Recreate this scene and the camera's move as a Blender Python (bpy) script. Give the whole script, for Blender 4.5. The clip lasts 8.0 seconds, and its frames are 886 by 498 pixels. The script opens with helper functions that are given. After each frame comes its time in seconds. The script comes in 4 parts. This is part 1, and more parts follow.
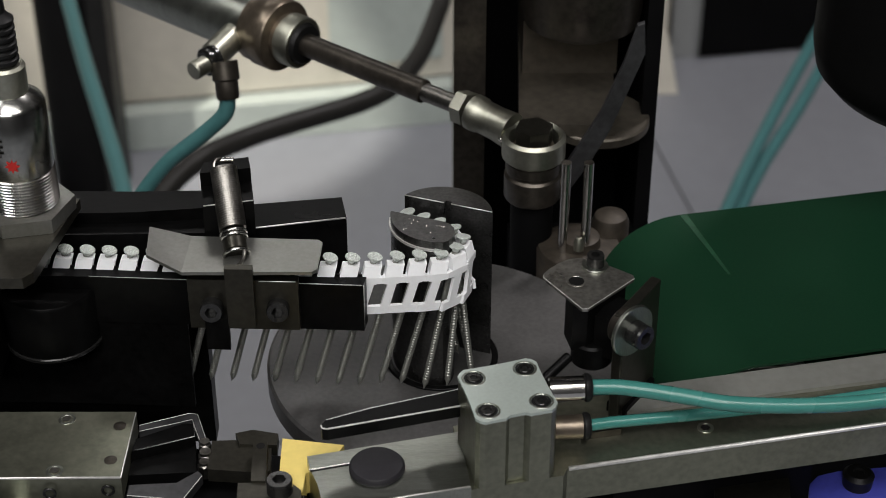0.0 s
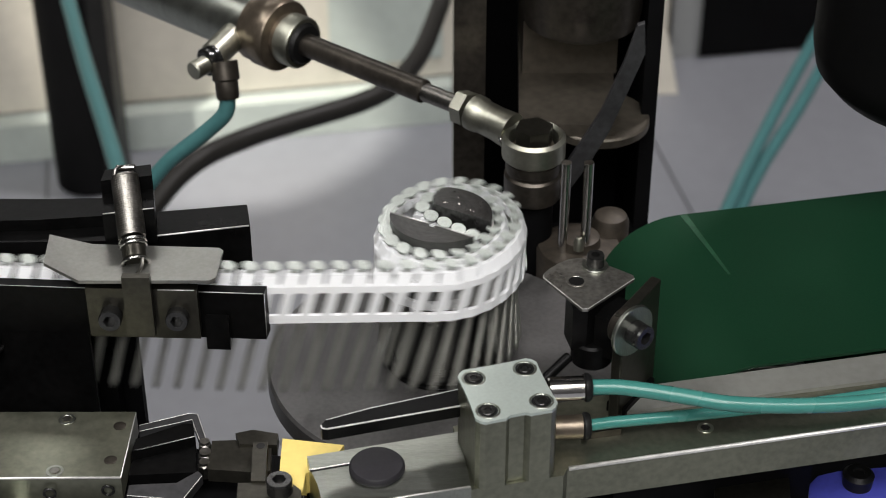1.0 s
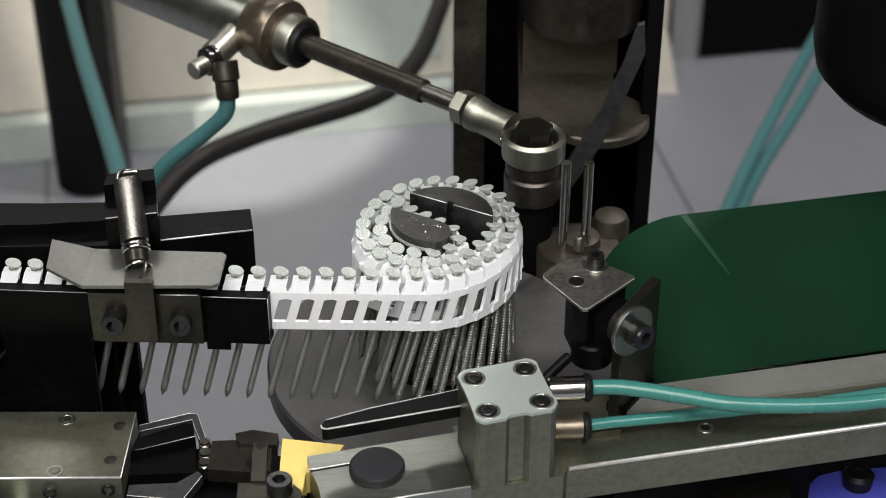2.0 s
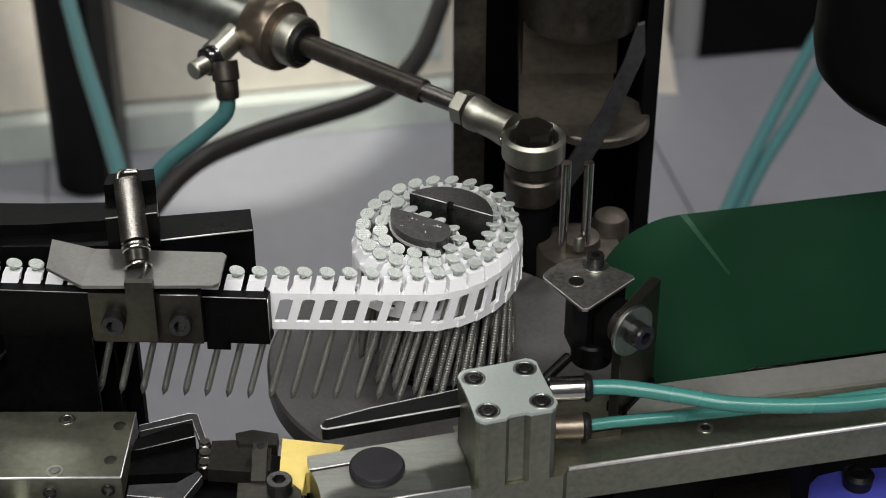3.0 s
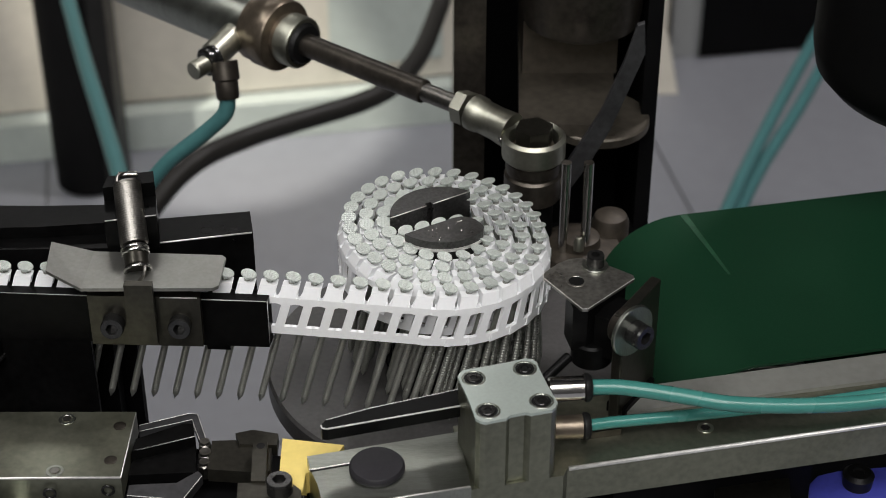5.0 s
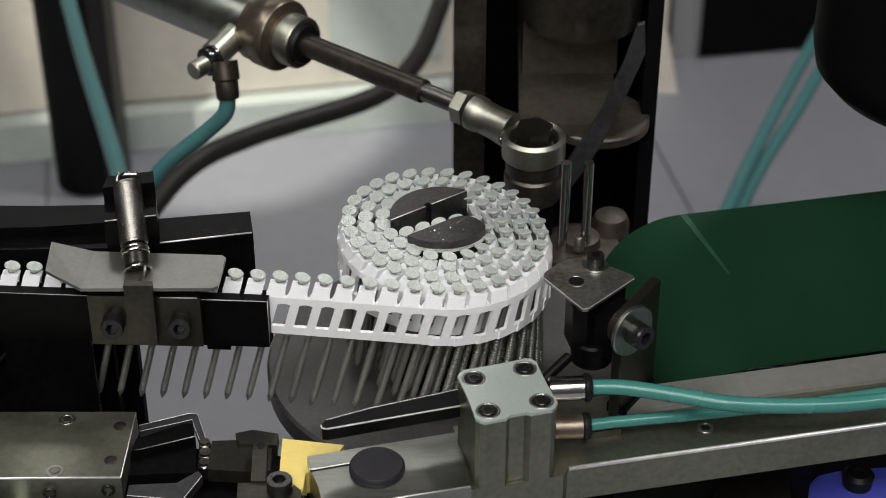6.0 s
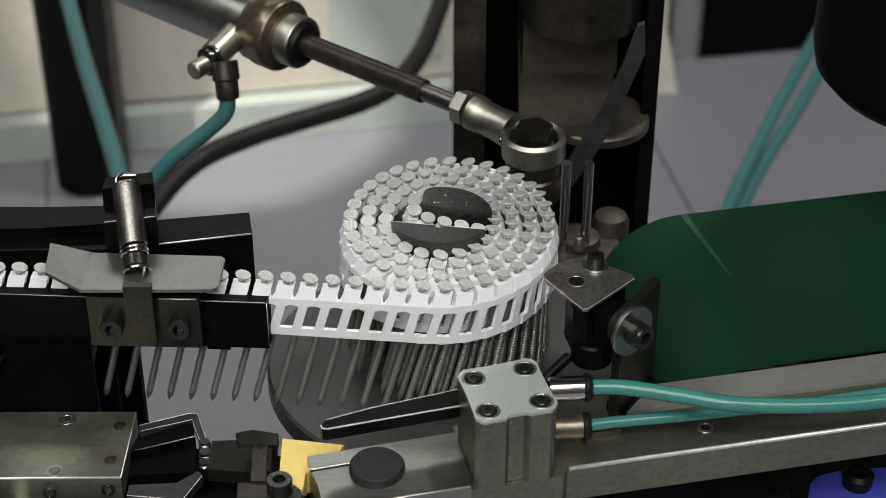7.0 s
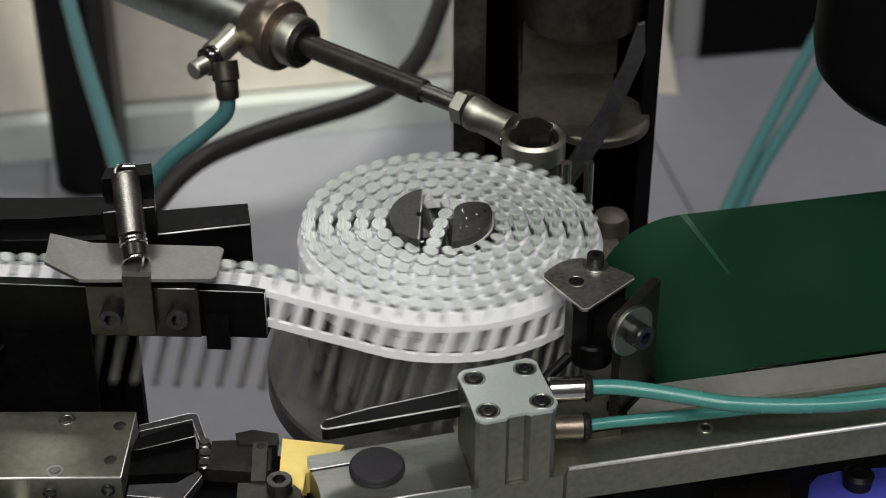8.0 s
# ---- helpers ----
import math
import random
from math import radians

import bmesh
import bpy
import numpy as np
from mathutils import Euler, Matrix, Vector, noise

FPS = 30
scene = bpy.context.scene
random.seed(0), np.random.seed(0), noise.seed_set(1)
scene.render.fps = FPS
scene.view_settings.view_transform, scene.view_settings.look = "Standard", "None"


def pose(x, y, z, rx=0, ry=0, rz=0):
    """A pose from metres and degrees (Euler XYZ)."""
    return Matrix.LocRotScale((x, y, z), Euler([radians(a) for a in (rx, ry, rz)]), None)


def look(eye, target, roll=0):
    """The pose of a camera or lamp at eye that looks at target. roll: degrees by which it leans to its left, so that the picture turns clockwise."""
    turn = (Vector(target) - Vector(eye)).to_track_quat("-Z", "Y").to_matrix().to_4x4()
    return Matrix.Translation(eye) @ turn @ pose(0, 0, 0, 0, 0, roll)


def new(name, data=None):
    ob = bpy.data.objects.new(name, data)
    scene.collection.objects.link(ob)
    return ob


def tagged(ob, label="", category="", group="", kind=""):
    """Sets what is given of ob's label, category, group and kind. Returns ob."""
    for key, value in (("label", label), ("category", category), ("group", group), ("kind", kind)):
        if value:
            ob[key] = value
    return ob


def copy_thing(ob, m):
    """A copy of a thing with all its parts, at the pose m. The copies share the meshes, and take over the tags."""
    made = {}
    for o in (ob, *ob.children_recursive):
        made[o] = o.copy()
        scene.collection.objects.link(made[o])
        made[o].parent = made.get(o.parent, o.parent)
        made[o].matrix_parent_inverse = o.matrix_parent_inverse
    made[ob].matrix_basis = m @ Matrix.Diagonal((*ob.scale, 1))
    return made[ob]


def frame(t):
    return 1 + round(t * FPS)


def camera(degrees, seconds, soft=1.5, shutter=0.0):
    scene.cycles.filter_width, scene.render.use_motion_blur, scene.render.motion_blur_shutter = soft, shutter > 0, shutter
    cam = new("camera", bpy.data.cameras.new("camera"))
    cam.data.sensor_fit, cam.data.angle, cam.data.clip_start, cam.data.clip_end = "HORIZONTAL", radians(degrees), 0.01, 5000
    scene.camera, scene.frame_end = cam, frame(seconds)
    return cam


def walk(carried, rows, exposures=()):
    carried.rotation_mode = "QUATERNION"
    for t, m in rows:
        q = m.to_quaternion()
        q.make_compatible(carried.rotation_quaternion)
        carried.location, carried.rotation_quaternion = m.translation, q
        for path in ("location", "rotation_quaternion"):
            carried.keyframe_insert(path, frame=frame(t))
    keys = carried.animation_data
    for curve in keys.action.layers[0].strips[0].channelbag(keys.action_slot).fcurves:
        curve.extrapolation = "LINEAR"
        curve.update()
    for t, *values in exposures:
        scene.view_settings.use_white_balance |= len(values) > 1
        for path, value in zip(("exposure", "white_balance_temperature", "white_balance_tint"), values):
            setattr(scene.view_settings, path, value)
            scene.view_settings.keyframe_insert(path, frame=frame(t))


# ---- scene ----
cam = camera(28.06, 8.0, soft=0.9, shutter=0.3)
MM = 0.001
EXPOSURES = [(0.0, -0.22), (0.2, -0.15), (0.5, 0.17), (1.0, 0.2), (1.5, 0.19), (2.8, 0.1), (3.5, -0.12), (8.0, -0.12)]
EYE = Vector((0.6, -548.1, 414.5)) * MM
cam_pose = Matrix.Translation(EYE) @ pose(0, 0, 0, 90 - 34.0, 0, 0)
walk(cam, [(0.0, cam_pose), (8.0, cam_pose)], exposures=EXPOSURES)
cam.data.dof.use_dof, cam.data.dof.focus_distance, cam.data.dof.aperture_fstop = True, 0.645, 18.0

# ---- light ----
world = bpy.data.worlds.new("hall_air")
scene.world = world
world.use_nodes = True
world.node_tree.nodes["Background"].inputs[0].default_value = (0.75, 0.85, 1.0, 1)
world.node_tree.nodes["Background"].inputs[1].default_value = 0.005


def hall_lamp(x, y, power, sx, sy, colour=(0.985, 0.96, 0.945)):
    lamp = bpy.data.lights.new("unseen_ceiling_lamp", "AREA")
    lamp.shape, lamp.size, lamp.size_y, lamp.energy, lamp.color = "RECTANGLE", sx, sy, power, colour
    ob = new("unseen_ceiling_lamp", lamp)
    ob.matrix_basis = pose(x, y, 2.33, 0, 0, 0)
    return ob


hall_lamp(0.2, -1.45, 62, 2.2, 0.9)
hall_lamp(1.0, 1.1, 40, 0.30, 0.16, (1.0, 0.95, 0.96))
hall_lamp(-0.7, 2.9, 15, 1.6, 0.5)
# two added fill lamps, unseen: for the left background and the upright front faces
hall_lamp(-1.4, -0.2, 20, 0.6, 1.2)
hall_lamp(-0.5, -2.9, 70, 2.0, 0.8)
spot = bpy.data.lights.new("stand_spotlight", "SPOT")
spot.energy, spot.spot_size, spot.spot_blend, spot.shadow_soft_size, spot.color = 540, radians(7.4), 0.15, 0.03, (1.0, 0.95, 0.86)
new("stand_spotlight", spot).matrix_basis = look((-1.2, 0.1, 2.2), (-0.33, 1.49, -0.65))


# ---- materials ----
def material(name, colour, rough=0.5, metal=0.0, grain=300.0, vary=0.15, blotch=40.0, bump=0.1, stretch=(1, 1, 1),
             second=None, rough_vary=0.12, per_object=0.0, coat=0.0, spec=0.5):
    """Two scales of colour and gloss variation and a fine relief."""
    m = bpy.data.materials.new(name)
    m.use_nodes = True
    n, k = m.node_tree.nodes, m.node_tree.links
    b = n["Principled BSDF"]
    b.inputs["Metallic"].default_value = metal
    b.inputs["Coat Weight"].default_value = coat
    b.inputs["Specular IOR Level"].default_value = spec
    tc = n.new("ShaderNodeTexCoord")
    mp = n.new("ShaderNodeMapping")
    mp.inputs["Scale"].default_value = stretch
    k.new(tc.outputs["Object"], mp.inputs["Vector"])
    fine, wide = n.new("ShaderNodeTexNoise"), n.new("ShaderNodeTexNoise")
    for node, scale, detail in ((fine, grain, 4.0), (wide, blotch, 3.0)):
        node.inputs["Scale"].default_value, node.inputs["Detail"].default_value = scale, detail
        k.new(mp.outputs["Vector"], node.inputs["Vector"])
    mix = n.new("ShaderNodeMix")
    mix.data_type = "RGBA"
    c = Vector(colour)
    dark = second if second else tuple(c * (1 - vary))
    mix.inputs[6].default_value = (*dark, 1)
    mix.inputs[7].default_value = (*[min(1, v) for v in (c * (1 + vary) if not second else c)], 1)
    add = n.new("ShaderNodeMath")
    add.operation = "ADD"
    k.new(fine.outputs["Fac"], add.inputs[0])
    k.new(wide.outputs["Fac"], add.inputs[1])
    ramp = n.new("ShaderNodeMapRange")
    ramp.inputs["From Min"].default_value, ramp.inputs["From Max"].default_value = 0.72, 1.28
    k.new(add.outputs[0], ramp.inputs["Value"])
    source = ramp.outputs["Result"]
    if per_object:
        info = n.new("ShaderNodeObjectInfo")
        a2 = n.new("ShaderNodeMath")
        a2.operation, a2.inputs[1].default_value = "MULTIPLY_ADD", per_object
        k.new(info.outputs["Random"], a2.inputs[0])
        k.new(ramp.outputs["Result"], a2.inputs[2])
        source = a2.outputs[0]
    k.new(source, mix.inputs[0])
    k.new(mix.outputs[2], b.inputs["Base Color"])
    rr = n.new("ShaderNodeMapRange")
    rr.inputs["To Min"].default_value, rr.inputs["To Max"].default_value = max(0.03, rough - rough_vary), min(1, rough + rough_vary)
    k.new(wide.outputs["Fac"], rr.inputs["Value"])
    k.new(rr.outputs["Result"], b.inputs["Roughness"])
    bm_ = n.new("ShaderNodeBump")
    bm_.inputs["Strength"].default_value, bm_.inputs["Distance"].default_value = bump, 0.0003
    k.new(fine.outputs["Fac"], bm_.inputs["Height"])
    k.new(bm_.outputs["Normal"], b.inputs["Normal"])
    return m


def checkered(m, scale=2000.0, strength=1.0):
    """A rolled cross pattern on top of a material's relief."""
    n, k = m.node_tree.nodes, m.node_tree.links
    b = n["Principled BSDF"]
    tc = n.new("ShaderNodeTexCoord")
    waves = []
    for direction in ("X", "Y"):
        w = n.new("ShaderNodeTexWave")
        w.bands_direction = direction
        w.inputs["Scale"].default_value = scale / 6.2832
        k.new(tc.outputs["Object"], w.inputs["Vector"])
        waves.append(w)
    mn = n.new("ShaderNodeMath")
    mn.operation = "MINIMUM"
    k.new(waves[0].outputs["Fac"], mn.inputs[0])
    k.new(waves[1].outputs["Fac"], mn.inputs[1])
    bp = n.new("ShaderNodeBump")
    bp.inputs["Strength"].default_value, bp.inputs["Distance"].default_value = strength, 0.0003
    k.new(mn.outputs[0], bp.inputs["Height"])
    k.new(bp.outputs["Normal"], b.inputs["Normal"])
    return m


BLACK_STEEL = material("blackened_steel", (0.0032, 0.0032, 0.0032), 0.32, 0.0, 400, 0.4, 60, 0.12, spec=0.07)
MANDREL = material("worn_mandrel_steel", (0.075, 0.074, 0.072), 0.3, 0.9, 900, 0.35, 90, 0.2)
DISC = material("turned_dark_steel", (0.075, 0.073, 0.072), 0.4, 0.3, 500, 0.22, 50, 0.06)
STEEL = material("ground_steel", (0.34, 0.355, 0.315), 0.34, 1.0, 500, 0.14, 45, 0.1, (1, 8, 1))
CLAMP = material("brushed_clamp_steel", (0.27, 0.27, 0.25), 0.38, 0.85, 700, 0.1, 50, 0.06)
OLIVE_STEEL = material("oiled_steel", (0.235, 0.24, 0.185), 0.36, 0.9, 420, 0.18, 40, 0.12)
BROWN_STEEL = material("oil_stained_steel", (0.075, 0.066, 0.055), 0.36, 0.8, 300, 0.35, 60, 0.2)
ALU = material("anodised_aluminium", (0.50, 0.56, 0.52), 0.5, 0.5, 900, 0.06, 60, 0.06)
CHROME = material("polished_chrome", (0.62, 0.60, 0.57), 0.2, 1.0, 600, 0.08, 60, 0.04)
NICKEL = material("nickel_plating", (0.42, 0.42, 0.35), 0.42, 1.0, 500, 0.12, 80, 0.08)
SCREW = material("black_oxide_screw", (0.055, 0.055, 0.054), 0.22, 0.8, 700, 0.3, 90, 0.1)
SATIN = material("satin_plated_steel", (0.40, 0.40, 0.375), 0.24, 1.0, 600, 0.15, 70, 0.05)
SPRING = material("spring_wire", (0.24, 0.23, 0.21), 0.36, 1.0, 800, 0.2, 100, 0.06)
# one zinc coat: heads paler as lit, shanks darker with the shade below them
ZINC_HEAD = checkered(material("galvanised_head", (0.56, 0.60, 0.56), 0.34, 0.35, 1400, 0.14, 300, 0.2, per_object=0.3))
ZINC = material("galvanised_shank_in_shade", (0.29, 0.292, 0.265), 0.36, 0.72, 1200, 0.16, 200, 0.2, per_object=0.3)
PLASTIC = material("white_polypropylene", (0.87, 0.88, 0.89), 0.42, 0.0, 700, 0.03, 120, 0.04)
BELT = material("green_belt", (0.0052, 0.029, 0.013), 0.5, 0.0, 1500, 0.12, 25, 0.12, spec=0.15)
DULL_TEAL = material("dull_teal_hose", (0.055, 0.16, 0.162), 0.42, 0.0, 300, 0.08, 30, 0.03)
TEAL = material("teal_air_hose", (0.05, 0.215, 0.185), 0.25, 0.0, 500, 0.06, 50, 0.03)
CABLE = material("dusty_cable", (0.016, 0.015, 0.013), 0.5, 0.0, 400, 0.15, 40, 0.05, spec=0.3)
RUBBER = material("black_rubber", (0.008, 0.008, 0.008), 0.45, 0.0, 600, 0.2, 60, 0.1, spec=0.25)
KNOB = material("dark_plastic", (0.020, 0.019, 0.022), 0.5, 0.0, 900, 0.12, 60, 0.1, spec=0.3)
YELLOW = material("yellow_plastic", (0.70, 0.55, 0.16), 0.5, 0.0, 500, 0.05, 60, 0.08)
BLUE = material("blue_plastic", (0.085, 0.095, 0.52), 0.35, 0.0, 400, 0.08, 40, 0.03)
CREAM = material("cream_paint", (0.62, 0.585, 0.50), 0.5, 0.0, 60, 0.06, 8, 0.05)
PALE = material("pale_green_paint_and_shade", (0.46, 0.51, 0.47), 0.45, 0.0, 60, 0.07, 6, 0.05)
GREY_PAINT = material("grey_paint", (0.30, 0.31, 0.31), 0.5, 0.0, 60, 0.08, 6, 0.05)
TILE = material("grey_floor_tile", (0.235, 0.243, 0.265), 0.4, 0.0, 40, 0.05, 5, 0.03, per_object=0.03)
GROUT = material("floor_grout", (0.16, 0.16, 0.17), 0.8, 0.0, 60, 0.1, 6, 0.1)
DARK_PAINT = material("dark_machine_paint", (0.0035, 0.0035, 0.0038), 0.6, 0.0, 120, 0.2, 20, 0.08, spec=0.08)
WALL = material("hall_plaster", (0.07, 0.07, 0.073), 0.8, 0.0, 30, 0.06, 3, 0.05)
BRONZE = material("bronze_cap", (0.20, 0.165, 0.125), 0.36, 0.8, 300, 0.25, 60, 0.15)
WORN = material("worn_plate_steel", (0.36, 0.35, 0.32), 0.3, 0.9, 500, 0.4, 120, 0.25)
LEDGE = material("dull_grey_ledge", (0.25, 0.252, 0.232), 0.42, 0.4, 300, 0.1, 30, 0.08)
ARM = material("dusty_brown_casting", (0.105, 0.092, 0.074), 0.45, 0.6, 250, 0.25, 40, 0.15)
DARK_OLIVE = material("dark_oiled_steel", (0.06, 0.057, 0.047), 0.36, 0.85, 420, 0.2, 40, 0.12)
MATT_BLACK = material("matt_black_casing", (0.004, 0.004, 0.004), 0.6, 0.0, 300, 0.2, 30, 0.05, spec=0.1)
LINK = material("grey_link_steel", (0.05, 0.05, 0.052), 0.42, 0.45, 400, 0.3, 70, 0.15)
# pale enough to carry the edges' highlights in its colour, besides their wear
EDGE = material("rubbed_edge_highlight", (0.82, 0.81, 0.78), 0.45, 0.75, 800, 0.12, 150, 0.1)
RUST = material("rusty_cast_iron", (0.05, 0.041, 0.031), 0.55, 0.4, 300, 0.4, 70, 0.4)
RED_MARK = material("red_print", (0.45, 0.02, 0.015), 0.5, 0.0, 500, 0.05, 60, 0.03)
GREY_PRINT = material("grey_print", (0.05, 0.05, 0.05), 0.5, 0.0, 500, 0.05, 60, 0.03)


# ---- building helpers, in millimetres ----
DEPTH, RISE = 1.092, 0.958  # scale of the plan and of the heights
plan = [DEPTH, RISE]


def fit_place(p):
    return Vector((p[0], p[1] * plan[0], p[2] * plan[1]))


def thing(name, label, category, at=(0, 0, 0), group="", kind=""):
    ob = new(name)
    ob.empty_display_size = 0.01
    ob.matrix_basis = Matrix.Translation(fit_place(at) * MM)
    return tagged(ob, label, category, group, kind)


def anchor(ob):
    base = Vector((0, 0, 0))
    while ob is not None:
        base += ob.location
        ob = ob.parent
    return base


def part(name, bm, mat, parent=None, label="", smooth=40):
    """Links a bmesh, whose corners are in the place's millimetres, as one mesh under its thing or part."""
    base = anchor(parent)
    bmesh.ops.recalc_face_normals(bm, faces=bm.faces)
    for v in bm.verts:
        v.co = v.co * MM - base
    limit = radians(smooth)
    for e in bm.edges:
        e.smooth = len(e.link_faces) == 2 and e.calc_face_angle(3.0) < limit
    me = bpy.data.meshes.new(name)
    bm.to_mesh(me)
    bm.free()
    me.materials.append(mat)
    ob = new(name, me)
    ob.parent = parent
    if label:
        ob["label"] = label
    return ob


def structure(name, bm, mat, label, category):
    ob = part(name, bm, mat, None, label)
    return tagged(ob, label, category, kind="structure")


def bevelled(bm, width, segments=2):
    if width > 0:
        edges = [e for e in bm.edges if len(e.link_faces) == 2 and e.calc_face_angle(0.0) > 0.6]
        bmesh.ops.bevel(bm, geom=edges, offset=width, segments=segments, affect="EDGES", profile=0.5, clamp_overlap=True)
    return bm


def prism(pts, z0, z1, bevel=0.5, bm=None, segments=1):
    """An upright block on the outline pts."""
    own = bmesh.new()
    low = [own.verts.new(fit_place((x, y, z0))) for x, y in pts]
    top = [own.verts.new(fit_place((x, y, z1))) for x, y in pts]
    own.faces.new(low[::-1])
    own.faces.new(top)
    n = len(pts)
    for i in range(n):
        own.faces.new((low[i], low[(i + 1) % n], top[(i + 1) % n], top[i]))
    bevelled(own, bevel, segments)
    return join(bm, own)


def join(bm, own):
    if bm is None:
        return own
    me = bpy.data.meshes.new("joint")
    own.to_mesh(me)
    own.free()
    bm.from_mesh(me)
    bpy.data.meshes.remove(me)
    return bm


def box(c, size, rz=0, bevel=0.5, bm=None, rx=0, ry=0):
    own = bmesh.new()
    bmesh.ops.create_cube(own, size=1, matrix=Matrix.Diagonal((*size, 1)))
    bevelled(own, bevel)
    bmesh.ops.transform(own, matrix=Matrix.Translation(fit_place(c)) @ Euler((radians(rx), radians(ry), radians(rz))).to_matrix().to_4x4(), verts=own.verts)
    return join(bm, own)


def lathe(profile, at=(0, 0, 0), axis=(0, 0, 1), n=40, bm=None):
    """A turned body: rows of radius and height along the axis."""
    own = bmesh.new()
    turn = Vector((0, 0, 1)).rotation_difference(Vector(axis).normalized()).to_matrix().to_4x4()
    m = Matrix.Translation(fit_place(at)) @ turn
    if tuple(axis) == (0, 0, 1):
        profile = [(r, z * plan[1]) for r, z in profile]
    rings = []
    for r, z in profile:
        if r <= 1e-6:
            rings.append([own.verts.new(m @ Vector((0, 0, z)))])
        else:
            rings.append([own.verts.new(m @ Vector((r * math.cos(2 * math.pi * i / n), r * math.sin(2 * math.pi * i / n), z))) for i in range(n)])
    for a, b in zip(rings, rings[1:]):
        for i in range(n):
            j = (i + 1) % n
            if len(a) == 1 and len(b) == 1:
                continue
            if len(a) == 1:
                own.faces.new((a[0], b[i], b[j]))
            elif len(b) == 1:
                own.faces.new((a[i], a[j], b[0]))
            else:
                own.faces.new((a[i], a[j], b[j], b[i]))
    for f in own.faces:
        f.smooth = True
    for ring, flip in ((rings[0], True), (rings[-1], False)):
        if len(ring) > 1:
            own.faces.new(ring[::-1] if flip else ring)
    return join(bm, own)


def rod(a, b, r, n=24, bevel=0.0, bm=None):
    a, b = Vector(a), Vector(b)
    way = fit_place(b) - fit_place(a)
    h = way.length
    c = min(bevel, r * 0.5)
    profile = [(r - c, 0), (r, c), (r, h - c), (r - c, h)] if c else [(r, 0), (r, h)]
    if way.x == 0 and way.y == 0:
        h = b.z - a.z
        profile = [(r - c, 0), (r, c), (r, h - c), (r - c, h)] if c else [(r, 0), (r, h)]
        way = (0, 0, 1)
    return lathe(profile, a, way, n, bm)


def smooth_path(pts, steps=10):
    pts = [Vector(p) for p in pts]
    ext = [pts[0] * 2 - pts[1]] + pts + [pts[-1] * 2 - pts[-2]]
    out = []
    for i in range(1, len(ext) - 2):
        p0, p1, p2, p3 = ext[i - 1:i + 3]
        for s in range(steps):
            t = s / steps
            out.append(0.5 * (2 * p1 + (p2 - p0) * t + (2 * p0 - 5 * p1 + 4 * p2 - p3) * t * t + (3 * p1 - p0 - 3 * p2 + p3) * t ** 3))
    out.append(pts[-1])
    return out


def tube(pts, r, n=14, steps=10, bm=None, smoothed=True):
    pts = [fit_place(p) for p in pts]
    path = smooth_path(pts, steps) if smoothed else pts
    own = bmesh.new()
    normal = None
    rings = []
    for i, p in enumerate(path):
        d = (path[min(i + 1, len(path) - 1)] - path[max(i - 1, 0)]).normalized()
        if normal is None:
            normal = d.orthogonal().normalized()
        normal = (normal - d * normal.dot(d)).normalized()
        side = d.cross(normal)
        rings.append([own.verts.new(p + (normal * math.cos(a) + side * math.sin(a)) * r) for a in (2 * math.pi * j / n for j in range(n))])
    for a, b in zip(rings, rings[1:]):
        for i in range(n):
            own.faces.new((a[i], a[(i + 1) % n], b[(i + 1) % n], b[i])).smooth = True
    own.faces.new(rings[0][::-1])
    own.faces.new(rings[-1])
    return join(bm, own)


def ring_wall(outer, inner, z0, z1, at, axis=(0, 0, 1), n=40, c=0.3, bm=None):
    """A hollow turned ring."""
    own = bmesh.new()
    turn = Vector((0, 0, 1)).rotation_difference(Vector(axis).normalized()).to_matrix().to_4x4()
    m = Matrix.Translation(fit_place(at)) @ turn
    if tuple(axis) == (0, 0, 1):
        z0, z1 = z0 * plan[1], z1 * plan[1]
    prof = [(inner, z0 + c), (inner + c, z0), (outer - c, z0), (outer, z0 + c), (outer, z1 - c), (outer - c, z1), (inner + c, z1), (inner, z1 - c)]
    rings = [[own.verts.new(m @ Vector((r * math.cos(2 * math.pi * i / n), r * math.sin(2 * math.pi * i / n), z))) for i in range(n)] for r, z in prof]
    for a, b in zip(rings, rings[1:] + rings[:1]):
        for i in range(n):
            own.faces.new((a[i], a[(i + 1) % n], b[(i + 1) % n], b[i])).smooth = True
    return join(bm, own)


def hexagon(r, h, at, axis=(0, 0, 1), turn=0.0, bevel=0.5, bm=None):
    keep = plan[:]
    plan[:] = [1, 1]
    own = prism([(r * math.cos(radians(60 * i + turn)), r * math.sin(radians(60 * i + turn))) for i in range(6)], 0, h, bevel)
    plan[:] = keep
    q = Vector((0, 0, 1)).rotation_difference(Vector(axis).normalized()).to_matrix().to_4x4()
    bmesh.ops.transform(own, matrix=Matrix.Translation(fit_place(at)) @ q, verts=own.verts)
    return join(bm, own)


